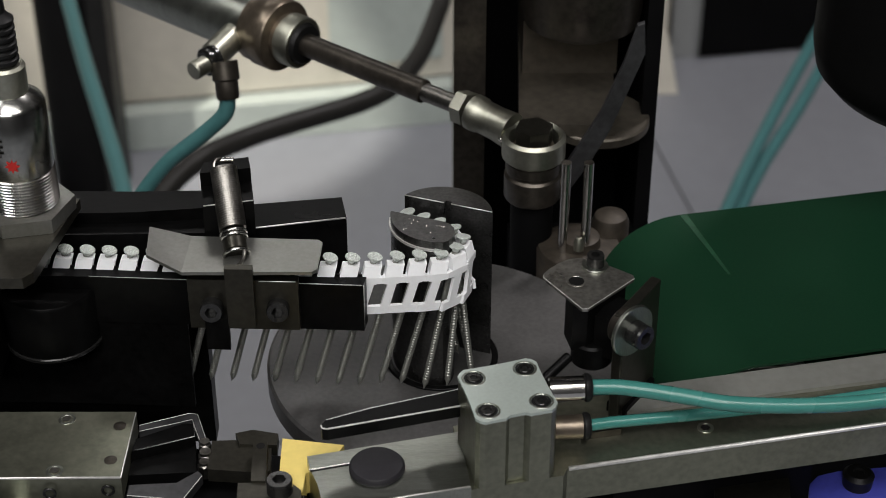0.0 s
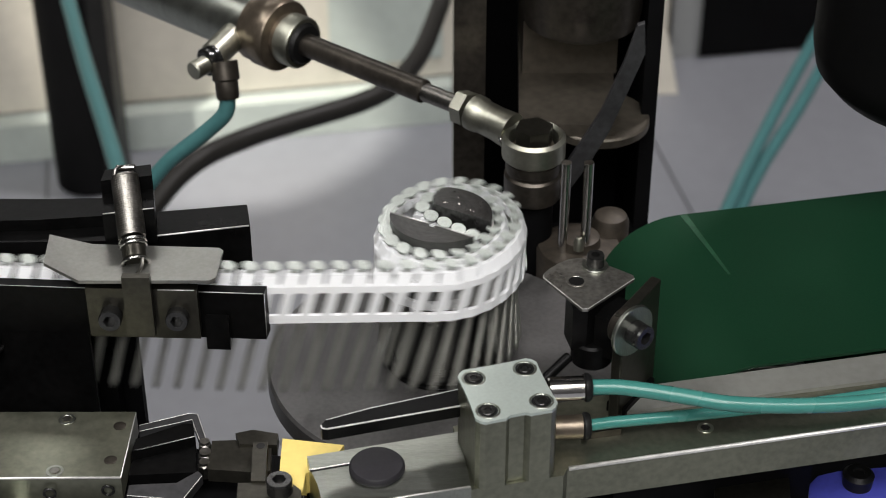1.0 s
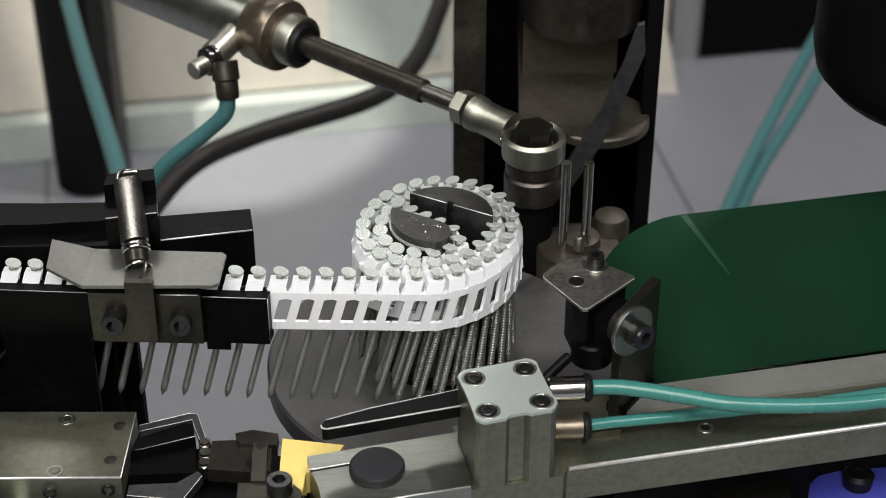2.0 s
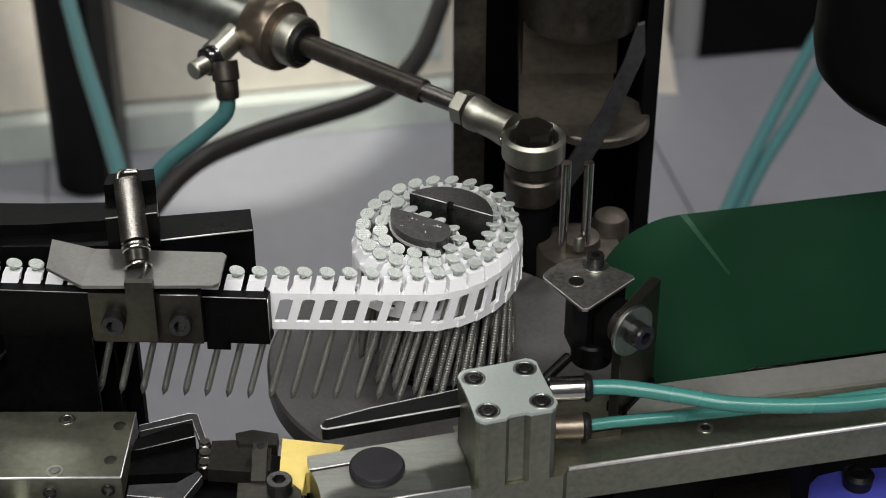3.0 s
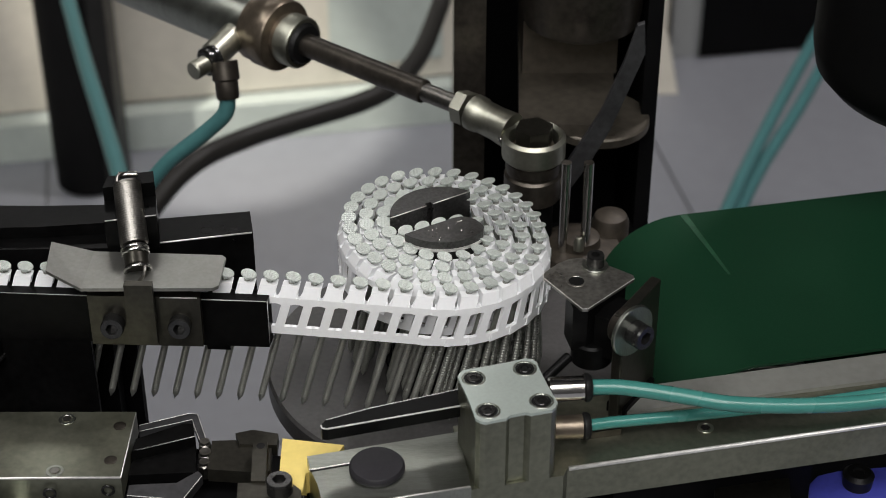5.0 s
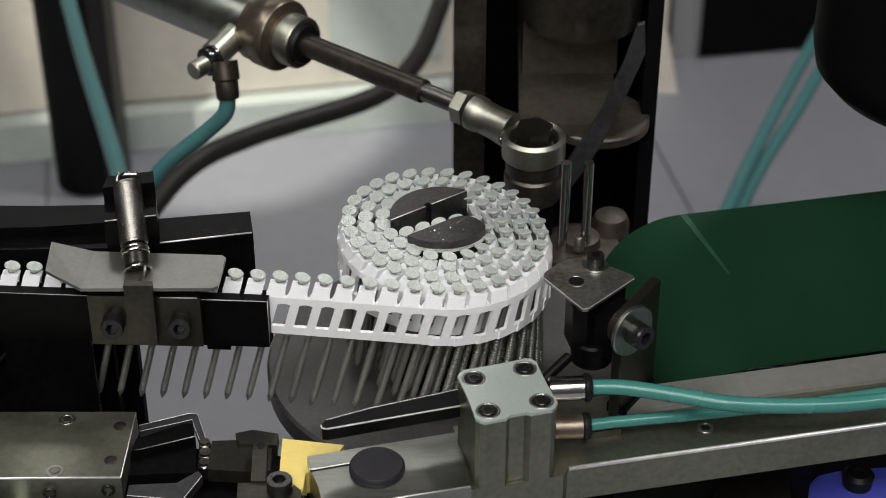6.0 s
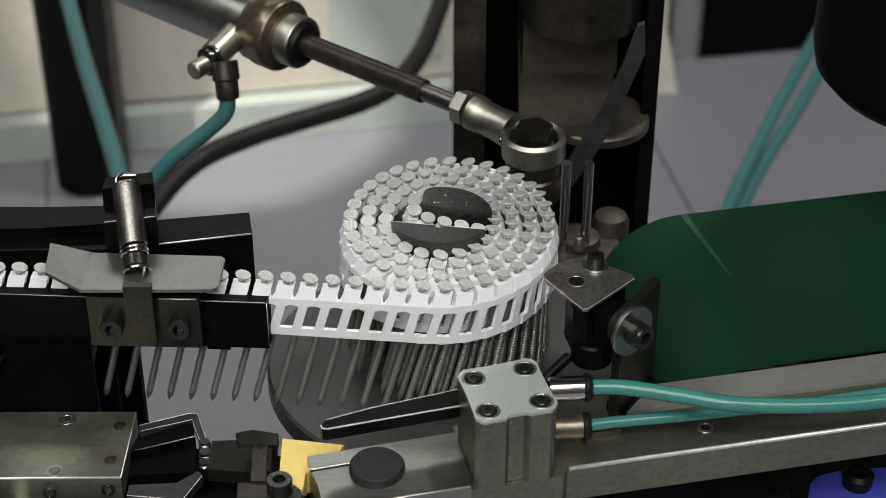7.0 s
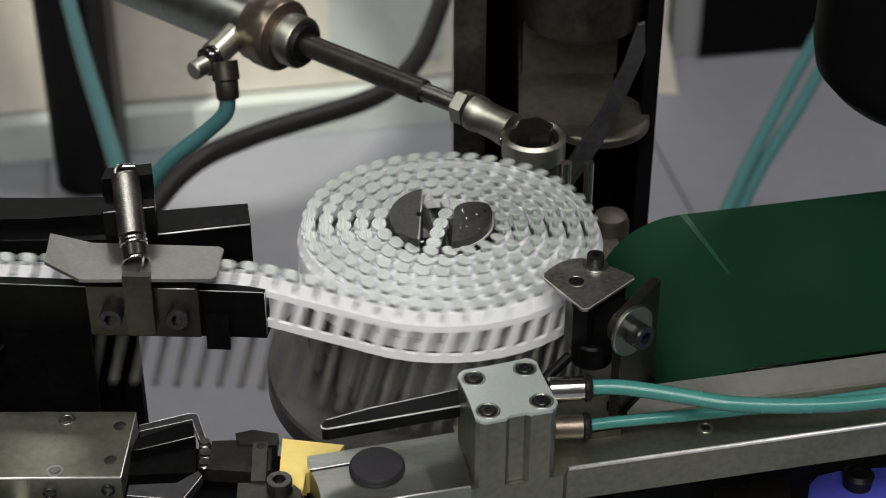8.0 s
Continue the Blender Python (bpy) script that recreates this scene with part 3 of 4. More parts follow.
# ---- guide carriage with clamp, spring and proximity sensor ----
def carriage():
    c = thing("guide_carriage", "black steel strip guide with clamp plate, spring and sensor", "machine part", (-110, -30, 30))
    # bars on both sides of the strip
    part("front_bar", prism([(-420, -25.5), (-160, -33.6), (-61.4, -38.8), (-60.4, -33.5), (-160, -28.0), (-420, -20)], 32.4, 53.2, 0.7), BLACK_STEEL, c, "black steel guide bar")
    part("bar_lip", prism([(-420, -20.2), (-160, -28.2), (-62, -33.5), (-62, -32.6), (-160, -27.4), (-420, -19.4)], 50, 53.6, 0.2), BLACK_STEEL, c)
    part("front_skirt", prism([(-420, -26.0), (-160, -33.2), (-126, -35.0), (-126, -33.0), (-160, -31.2), (-420, -24)], -8, 32.3, 0.4), BLACK_STEEL, c, "black steel plate hiding the nail points")
    part("back_bar", prism([(-420, -25), (-119, -18.0), (-68.6, -8.6), (-71.0, 4.4), (-104, -0.2), (-420, 0)], 30, 61, 0.6), BLACK_STEEL, c, "black steel backing bar")
    part("cover_block", prism([(-420, -20), (-146, -12), (-118, -9.0), (-113, 2.0), (-146, 1), (-420, 4)], 61.1, 66, 0.6), BLACK_STEEL, c)
    worn_edge_glint(c, [(-160, -33.4, 53.1), (-61.7, -38.6, 53.1)], 0.22)
    worn_edge_glint(c, [(-118, -17.8, 60.9), (-69.0, -8.6, 60.9)], 0.35)
    worn_edge_glint(c, [(-61.2, -38.5, 34), (-61.2, -38.5, 53)], 0.12)
    # spring post
    part("spring_post", prism([(-121, -10), (-103, -6.5), (-101, -18.5), (-119, -22)], 61, 76, 0.5), BLACK_STEEL, c)
    part("post_arm", prism([(-120.5, -3), (-104.5, 0.5), (-103, -6.5), (-121, -10)], 61, 82, 0.5), BLACK_STEEL, c)
    # clamp plate, its end bent upwards
    own = bmesh.new()
    outline = [(-138.8, -21.5, 66.6), (-137.6, -38.0, 66.6), (-124.6, -44.2, 63.6), (-79.0, -44.0, 63.6), (-77.2, -42.6, 63.6), (-76.2, -27.0, 63.6), (-77.8, -25.4, 63.6), (-123.6, -23.2, 63.6)]
    top = [own.verts.new(fit_place(p)) for p in outline]
    low = [own.verts.new(v.co - Vector((0, 0, 1.3))) for v in top]
    for vs, way in ((top, 1), (low, -1)):
        own.faces.new([vs[i] for i in (0, 1, 2, 7)][::way])
        own.faces.new([vs[i] for i in (2, 3, 4, 5, 6, 7)][::way])
    for i in range(8):
        own.faces.new((top[i], low[i], low[(i + 1) % 8], top[(i + 1) % 8]))
    bevelled(own, 0.35)
    part("clamp_plate", own, CLAMP, c, "bent brushed-steel clamp plate")
    part("clamp_tongue", prism([(-109.4, -45.6), (-99.6, -45.8), (-99.6, -43.2), (-109.4, -43)], 39.6, 66, 1.4), DARK_OLIVE, c)
    part("mount_plate", prism([(-123.6, -41.2), (-84.2, -42.6), (-84.2, -39.0), (-123.6, -37.0)], 36.0, 58, 1.0), DARK_OLIVE, c, "oil-stained mounting plate")
    for x in (-115.2, -91.6):
        socket_screw(c, (x, -40.6, 46.0), (0, -1, 0.12), 4.1, 6.2)
        part("washer", lathe([(4.8, 0), (4.8, 0.8), (3, 0.8)], (x, -40.4, 45.9), (0, -1, 0.12), 24), CLAMP, c)
    worn_edge_glint(c, [(-98, -42.2, 57.9), (-85, -42.5, 57.9)], 0.22)
    worn_edge_glint(c, [(-118.8, -21.9, 76), (-101.2, -18.4, 76)], 0.25)
    # tension spring between post and tongue
    a, b = Vector((-113.0, -6.5, 84)), Vector((-105.6, -37.5, 64.5))
    axis = (b - a).normalized()
    side = axis.orthogonal().normalized()
    up = axis.cross(side)
    length = (b - a).length
    turns, r = 27, 4.4
    coil = []
    body0, body1 = 2.5, length * 0.70
    for i in range(turns * 12 + 1):
        an = 2 * math.pi * i / 12
        coil.append(a + axis * (body0 + (body1 - body0) * i / (turns * 12)) + (side * math.cos(an) + up * math.sin(an)) * r)
    spring = part("spring", tube(coil, 0.72, 6, 1, smoothed=False), SPRING, c, "closely wound tension spring")
    hook = [a + axis * (2.5 - 4.2 * math.sin(math.pi * i / 8)) + up * (r * math.cos(math.pi * i / 8)) for i in range(9)]
    part("hook", tube(hook, 0.62, 8, 3), SPRING, spring)
    hook = [b + axis * (4.5 * math.sin(math.pi * i / 12) - 2.0) + side * (4.4 * math.cos(math.pi * i / 12)) for i in range(13)]
    part("hook", tube(hook, 0.7, 8, 3), SPRING, spring)
    for k in (0.745, 0.785, 0.95):
        part("loose_turn", tube([a + axis * length * k + (side * math.cos(q) + up * math.sin(q)) * 4.5 for q in (2 * math.pi * i / 24 for i in range(25))], 0.62, 8, 1, smoothed=False), SATIN, spring)
    part("spring_plug", rod(a + axis * length * 0.80, a + axis * length * 0.94, 4.2, 28, 0.5), DARK_OLIVE, c, "dark steel plug in the spring's end")
    part("spring_peg", rod(a + Vector((-3, 1, 0.5)), a + Vector((4, 1.5, 0.5)), 1.1, 14, 0.3), CHROME, c)
    part("spring_core", rod(a + axis * 4, a + axis * length * 0.82, 2.9, 16), BROWN_STEEL, c)
    # proximity sensor on its plate
    sx, sy = -181.1, -25.0
    part("sensor_plate", prism([(-260, -10), (-169, -14.5), (-164, -16), (-172, -58.5), (-175, -62), (-260, -62)], 70.5, 75, 0.6), DARK_OLIVE, c, "bare steel sensor plate")
    part("sensor_nut", hexagon(17.4, 5.5, (sx, sy, 75.1), turn=12, bevel=0.8), CLAMP, c, "large hexagon lock nut")
    prof = [(11.4, 80.7)]
    z = 81.0
    while z < 95:
        prof += [(11.5, z), (12.3, z + 0.6), (11.5, z + 1.2)]
        z += 1.25
    part("sensor_thread", lathe(prof, (sx, sy, 0), n=48), CHROME, c, "threaded chrome sleeve")
    part("sensor_barrel", lathe([(11.9, 96.2), (12.1, 97), (12.1, 122), (11, 124), (7.0, 127)], (sx, sy, 0), n=48), SATIN, c, "chrome sensor barrel")
    part("gland_nut", lathe([(6.8, 127), (7.0, 128), (7.0, 137), (6, 138)], (sx, sy, 0), n=32), NICKEL, c)
    prof = [(4.5, 138)]
    z = 138.5
    while z < 156:
        prof += [(4.6, z), (5.4, z + 0.8), (5.4, z + 2.0), (4.6, z + 2.6)]
        z += 3
    part("cable_boot", lathe(prof + [(3, 158), (2.5, 190)], (sx, sy, 0), n=28), RUBBER, c, "ribbed black cable boot")
    star = prism([((2.6 if i % 2 == 0 else 1.3) * math.cos(math.pi * i / 8), (2.6 if i % 2 == 0 else 1.3) * math.sin(math.pi * i / 8)) for i in range(16)], -0.2, 0.2, 0)
    bmesh.ops.transform(star, matrix=Matrix.Translation(fit_place((sx + 0.8, sy - 11.2, 103))) @ Euler((radians(90), 0, radians(4))).to_matrix().to_4x4(), verts=star.verts)
    part("red_mark", star, RED_MARK, c, "small red star-shaped print")
    for dz in (108, 110.5, 113):
        part("print_bar", box((sx - 4.2, sy - 11.5, dz), (4.5, 0.6, 1.1), rz=-20, bevel=0), GREY_PRINT, c)
    part("under_block", prism([(-300, -22), (-122, -20), (-122, -12), (-300, -12)], -40, 30, 1), BLACK_STEEL, c, "black hanging block")
    # round knob below the plate
    part("roller", lathe([(16.5, 24), (17.5, 25), (17.5, 46), (16.5, 47.4), (6, 47.4), (5.6, 46.6), (0, 46.6)], (-175.8, -30, 0), n=48), BLACK_STEEL, c, "black round roller")
    part("roller_rim", lathe([(17.7, 23.2), (18.2, 23.6), (18.2, 24.6), (17.7, 25)], (-175.8, -30, 0), n=48), SCREW, c)
    part("roller_block", prism([(-230, -50), (-192, -50), (-192, -12), (-230, -12)], 20, 44, 0.8), BLACK_STEEL, c)
    return c


CARRIAGE = carriage()


# ---- foreground tooling ----
def gripper():
    g = thing("gripper_unit", "oiled steel gripper block with black jaws", "gripper", (-135, -75, 4))
    part("body", prism([(-420, -57), (-107.6, -56.6), (-107.8, -88.6), (-420, -90.5)], 8.0, 18, 0.6), OLIVE_STEEL, g, "oiled steel block")
    worn_edge_glint(g, [(-230, -89.3, 17.8), (-108.0, -88.4, 17.8)], 0.42)
    worn_edge_glint(g, [(-107.9, -88.4, 17.8), (-107.7, -57, 17.8)], 0.25)
    part("lower_block", prism([(-420, -58), (-112, -58), (-112, -88), (-420, -89)], -2, 7.9, 0.5), OLIVE_STEEL, g)
    for x, y in ((-131.2, -60.5), (-130.6, -85.6)):
        part("recess_ring", ring_wall(3.0, 2.0, 17.6, 18.35, (x, y, 0), n=24, c=0.1), STEEL, g)
        part("set_screw", hexagon(1.6, 0.9, (x, y, 17.6), bevel=0.2), SPRING, g, "bright set screw")
    for x, y in ((-112.2, -63.8), (-112.6, -80.4)):
        part("dowel", lathe([(2.2, 17.8), (2.2, 18.25), (1.9, 18.35), (0, 18.35)], (x, y, 0), n=20), BROWN_STEEL, g)
    for x, zc in ((-132.0, 12.6), (-112.5, 12.6)):
        part("recess_ring", ring_wall(2.3, 1.5, -0.2, 0.5, (x, -90.3 if x < -120 else -88.9, zc), (0.03, -1, 0), 20, 0.1), SCREW, g)
    part("guide_rod", rod((-146, -100, 3), (-142, -86, 3), 5.2, 24, 0.6), STEEL, g)
    for i in range(3):
        part("fitting_ring", lathe([(3.5, 0), (4.3, 0.5), (4.3, 2.0), (3.5, 2.5)], (-156 + i * 0.4, -96 - i * 3.2, 10), (0, -1, 0), 20), NICKEL, g)
    # linkage and jaws
    part("upper_link", prism([(-106.4, -59.4), (-90, -53.4), (-86.6, -53.8), (-82.2, -66), (-84.4, -66.6), (-88.2, -56.4), (-106, -62.6)], 11.2, 14.2, 0.4), LINK, g, "bent grey link plate")
    worn_edge_glint(g, [(-106, -62.4, 14.1), (-88.2, -56.4, 14.1), (-84.4, -66.5, 14.1)], 0.16)
    worn_edge_glint(g, [(-106.4, -59.4, 14.1), (-90, -53.4, 14.1), (-86.6, -53.8, 14.1), (-82.2, -66, 14.1)], 0.16)
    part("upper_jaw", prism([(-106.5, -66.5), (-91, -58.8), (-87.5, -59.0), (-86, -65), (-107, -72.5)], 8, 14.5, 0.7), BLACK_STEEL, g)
    worn_edge_glint(g, [(-107, -72.3, 14.3), (-86.2, -65, 14.3), (-87.4, -59.2, 14.3)], 0.2)
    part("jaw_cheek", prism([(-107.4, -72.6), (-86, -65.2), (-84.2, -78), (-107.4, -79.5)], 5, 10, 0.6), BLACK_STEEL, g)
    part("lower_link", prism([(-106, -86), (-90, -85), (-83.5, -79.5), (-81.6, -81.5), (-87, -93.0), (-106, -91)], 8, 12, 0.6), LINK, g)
    worn_edge_glint(g, [(-106, -90.8, 11.9), (-87, -92.8, 11.9), (-81.8, -81.6, 11.9)], 0.18)
    for x, y, r in ((-82.4, -67.5, 2.2), (-81.6, -72.6, 2.6), (-81.4, -77.4, 2.3)):
        part("pivot", lathe([(r, 8), (r, 13.0), (r * 0.8, 13.5), (r * 0.8, 14.6), (0, 14.6)], (x, y, 0), n=8), SPRING, g)
    part("tongue", prism([(-80, -66.5), (-62, -65.5), (-59, -67), (-58.5, -80.5), (-60, -82), (-80, -80.2)], 8, 13.6, 0.8), DARK_OLIVE, g, "dark steel tongue")
    part("tongue_cap", prism([(-72, -64.2), (-66, -62.4), (-57, -64.4), (-57, -70), (-70, -69.6)], 10, 15, 0.8), DARK_OLIVE, g)
    part("base_plate", prism([(-108, -110), (-68, -110), (-57, -74), (-57, -60), (-108, -54)], -14, 0, 0.5), DARK_PAINT, g)
    part("base_leg", prism([(-105, -105), (-70, -105), (-70, -70), (-105, -66)], FLOOR + 4, -14, 0.5), DARK_PAINT, g)
    # stop bracket with a yellow pad
    b = thing("stop_bracket", "dark steel stop bracket with socket screw and yellow pad", "bracket", (-54, -86, 0))
    part("upright", prism([(-64.6, -73.8), (-59.6, -73.6), (-58.8, -92), (-63.6, -92)], 2, 20, 0.4), DARK_OLIVE, b)
    # a flat black disc in place of a bored hole, its shade in the colour
    part("hole", lathe([(1.5, 19.6), (1.5, 20.15), (0, 20.15)], (-61.8, -75.6, 0), n=16), RUBBER, b)
    part("base", prism([(-68, -92), (-50.6, -91.4), (-46.6, -95.2), (-46.4, -112), (-67, -112)], -6, 19, 0.5), DARK_OLIVE, b)
    socket_screw(b, (-53.6, -95.6, 19.0), (0, 0, 1), 4.4, 5.2)
    part("yellow_pad", prism([(-55.0, -69.4), (-33.5, -72.6), (-38, -82), (-45.8, -86), (-46.3, -95), (-54.6, -90.5)], 8, 17.5, 0.6), YELLOW, b, "yellow plastic pad")
    part("side_pin", rod((-47.6, -96, 14), (-45.2, -96.2, 14), 2.6, 16, 0.4), SCREW, b)
    part("foot", prism([(-70, -110), (-44, -110), (-44, -76), (-70, -76)], -60, 1.8, 1), DARK_PAINT, b)


gripper()


def slide():
    s = thing("slide_block", "ground steel slide block with a black plastic cap", "slide", (-18, -88, 0))
    part("block", prism([(-45.4, -82.6), (6.0, -70.8), (10.0, -96.8), (-38.0, -107.2), (-41.0, -95.9), (-44.0, -88.4)], 4, 22, 0.9), STEEL, s, "ground steel block")
    worn_edge_glint(s, [(-37.6, -106.6, 21.8), (9.6, -96.5, 21.8)], 0.45)
    part("seam", prism([(-44.0, -89.4), (-30.0, -86.1), (-30.0, -85.6), (-44.2, -88.9)], 21.5, 22.25, 0.05), CHROME, s, "bright seam edge")
    part("seam_gap", prism([(-43.6, -90.0), (-30.0, -86.7), (-30.0, -86.1), (-43.8, -89.4)], 21.5, 22.15, 0.0), RUBBER, s)
    part("cap", lathe([(0, 21.9), (9.2, 21.9), (9.4, 22.4), (9.4, 23.6), (8.6, 24.6), (6, 24.9), (0, 24.9)], (-21.5, -88.6, 0), n=48), KNOB, s, "round black plastic cap")
    # tapered finger over the turntable edge
    f = thing("tapered_finger", "tapered black steel finger above the turntable edge", "finger", (0, -75, 30))
    part("finger", prism([(-39.9, -86.6), (-38.2, -84.0), (-24, -78.4), (7.5, -68.6), (7.5, -77.0), (-37.5, -88.4), (-39.4, -88.2)], 35, 40, 0.5), BLACK_STEEL, f)
    worn_edge_glint(f, [(7.4, -77.0, 39.9), (-37.5, -88.3, 39.9), (-39.3, -88.0, 39.9), (-39.8, -86.6, 39.9)], 0.28)
    worn_edge_glint(f, [(-38.2, -84.1, 39.9), (-24, -78.5, 39.9), (7.4, -68.7, 39.9)], 0.18)
    part("finger_arm", prism([(7, -68.6), (22, -66), (22, -78), (7, -77)], 20.1, 40, 0.6), BLACK_STEEL, f)


slide()


def air_cylinder():
    a = thing("compact_air_cylinder", "square anodised aluminium air cylinder with four socket screws", "air cylinder", (22, -81, 20))
    bosses = [(10.8, -76.0), (28.0, -71.2), (32.8, -87.0), (15.2, -91.6)]

    def outline(r, notch):
        """Four rounded corner posts round the screws, with a shallow channel between each two."""
        out = []
        for i in range(4):
            p, q, o = Vector(bosses[i]), Vector(bosses[i - 1]), Vector(bosses[(i + 1) % 4])
            a0 = math.atan2((p - q).y, (p - q).x) + math.pi / 2
            a1 = math.atan2((o - p).y, (o - p).x) + math.pi / 2
            while a1 > a0:
                a1 -= 2 * math.pi
            for s in range(5):
                a = a0 + (a1 - a0) * s / 4
                k = r * (1.12 if s in (1, 2, 3) else 1.0)
                out.append((p.x + k * math.cos(a), p.y + k * math.sin(a)))
            n = Vector((math.cos(a1), math.sin(a1)))
            for f, d in ((0.27, r), (0.36, r - notch), (0.64, r - notch), (0.73, r)) if i == 2 else ((0.3, r - 0.2), (0.7, r - 0.2)):
                out.append(tuple(p.lerp(o, f) + n * d))
        return out
    # sides darker and top paler: the overhead light is put into the two colours
    part("barrel", prism(outline(4.6, 1.9), 20.2, 49.7, 0.25), OLIVE_STEEL, a, "anodised barrel, olive-grey with the shade of its upright sides")
    part("end_cap", prism(outline(4.8, 1.0), 49.8, 51, 0.45), ALU, a, "anodised end cap, pale as lit from above")
    for x, y in bosses:
        part("counterbore", ring_wall(4.1, 3.4, 50.4, 51.2, (x, y, 0), n=28, c=0.12), STEEL, a)
        # black disc on the cap, standing in for the shade inside the counterbore
        part("counterbore_shade", lathe([(3.3, 50.6), (3.3, 51.06), (0, 51.06)], (x, y, 0), n=24), RUBBER, a)
        socket_screw(a, (x, y, 50.3), (0, 0, 1), 2.4, 1.1)
    # push-in fittings and hoses
    for z, x0, y0, mat in ((42, 36.0, -71.4, CHROME), (27, 36.0, -74.2, BRONZE)):
        part("fitting", rod((x0, y0, z), (48.6, y0 + 0.8, z), 4.2, 28, 0.5), mat, a, "bright push-in fitting")
        part("release_ring", lathe([(4.4, 0), (4.9, 0.5), (4.9, 1.6), (4.2, 2.6), (2.6, 3.0)], (48.2, y0 + 0.8, z), (1, 0.06, 0), 28), RUBBER, a, "black release ring")
    h = thing("air_hose", "glossy teal plastic air hose from the upper fitting", "hose", (51, -73, 42), group="air hoses")
    part("tube", tube([(48.5, -70.4, 42), (55, -70.3, 42), (61.1, -70.5, 42), (70.5, -72.0, 41.8), (83.7, -73.9, 40.7), (98.7, -76.1, 39.7), (123.6, -75.7, 38.6), (150.5, -73.0, 38.6), (200, -64, 40), (320, -40, 60)], 2.7), TEAL, h)
    part("end_sleeve", tube([(48.2, -70.5, 42), (50.8, -70.4, 42)], 3.2, 20, 1, smoothed=False), RUBBER, h)
    h = thing("air_hose", "glossy teal plastic air hose from the lower fitting", "hose", (50, -74, 26), group="air hoses")
    part("tube", tube([(48.5, -73.4, 26.9), (56, -71.8, 26.9), (65.8, -70.4, 26.9), (91.5, -66.8, 26.6), (107.6, -63.9, 26.1), (125.7, -61.6, 26.1), (156.1, -55.6, 26.1), (240, -38, 26), (320, -24, 40)], 2.1), TEAL, h)
    part("end_sleeve", tube([(48.2, -73.5, 26.9), (50.8, -72.9, 26.9)], 2.8, 20, 1, smoothed=False), RUBBER, h)


air_cylinder()


def conveyor():
    r = thing("conveyor_rail", "oiled steel conveyor side rail with a bright front edge", "rail", (200, -50, 0))
    part("rail", prism([(10, -96.2), (41, -89.6), (42.6, -86.3), (420, -13.0), (413, 21), (60, -49.6), (30, -57), (4, -66)], 5, 20, 1.3), OLIVE_STEEL, r)
    part("back_ledge", prism([turned(66, -60.2), turned(56, -60.2), turned(52, -72), turned(430, -77), turned(430, -60.2)], 20.1, 21.8, 0.5), LEDGE, r, "grey ledge beside the belt")
    worn_edge_glint(r, [(43.0, -86.0, 19.6), (415, -13.6, 19.6)], 0.8)
    part("screw_hole", ring_wall(2.9, 1.9, 19.7, 20.45, (91.6, -66.9, 0), n=24, c=0.12), NICKEL, r)
    part("set_screw", hexagon(1.6, 0.6, (91.6, -66.9, 19.7), bevel=0.15), CHROME, r)
    part("fitting_pad", prism([(48, -73), (62, -70.4), (61, -64.4), (47, -67)], 20.1, 23, 0.4), BROWN_STEEL, r)
    part("support", prism([turned(300, -84), turned(420, -84), turned(420, -66), turned(300, -66)], FLOOR + 4, 4.5, 1), DARK_PAINT, r)
    b = thing("conveyor_belt", "dark green belt running over a nose roller", "conveyor", (250, 20, 0))
    own = bmesh.new()
    rows = []
    e0, rr, n = 71.0, 34.0, 40
    zc = 24 - rr
    wrap = [math.pi * i / n for i in range(26)]
    prof = [(440.0, 24.0)] + [(e0 + rr - rr * math.sin(q), zc + rr * math.cos(q)) for q in wrap] + [(e0 + 70, 4.0), (440.0, 4.0)]
    inner = [(440.0, 5.2), (e0 + 71, 5.2)] + [(e0 + rr - (rr - 1.2) * math.sin(q), zc + (rr - 1.2) * math.cos(q)) for q in wrap[::-1]] + [(440.0, 22.8)]
    for e1, z in prof + inner:
        rows.append([own.verts.new(fit_place((*turned(e1, e2), z))) for e2 in (-59.8, 33.0)])
    for p, q in zip(rows, rows[1:] + rows[:1]):
        own.faces.new((p[0], p[1], q[1], q[0])).smooth = True
    n = len(prof)
    for side in (0, 1):
        for i in range(n - 1):
            own.faces.new((rows[i][side], rows[i + 1][side], rows[2 * n - 2 - i][side], rows[2 * n - 1 - i][side]))
    part("belt", own, BELT, b, "dark green rubber belt")
    # a paler green strip painted where the belt's bend catches a highlight
    part("belt_highlight", prism([turned(105, 32.6), turned(108, 32.6), turned(112.4, -8), turned(111.4, -8)], 23.95, 24.1, 0), material("belt_highlight_green", (0.012, 0.052, 0.025), 0.5, 0.0, 900, 0.5, 60, 0.1), b, "pale line standing in for the highlight on the belt's bend")
    ra, rb = turned(e0 + rr, -58), turned(e0 + rr, 32)
    part("nose_roller", rod((*ra, zc), (*rb, zc), 30, 40, 0.5), STEEL, b)
    part("frame", prism([turned(e0 + rr, 36), turned(440, 36), turned(440, 44), turned(e0 + rr, 44)], 0, 8, 0.5), DARK_PAINT, b)
    part("leg", prism([turned(150, -10), turned(420, -10), turned(420, 30), turned(150, 30)], FLOOR + 4, 3.5, 2), DARK_PAINT, b)


conveyor()


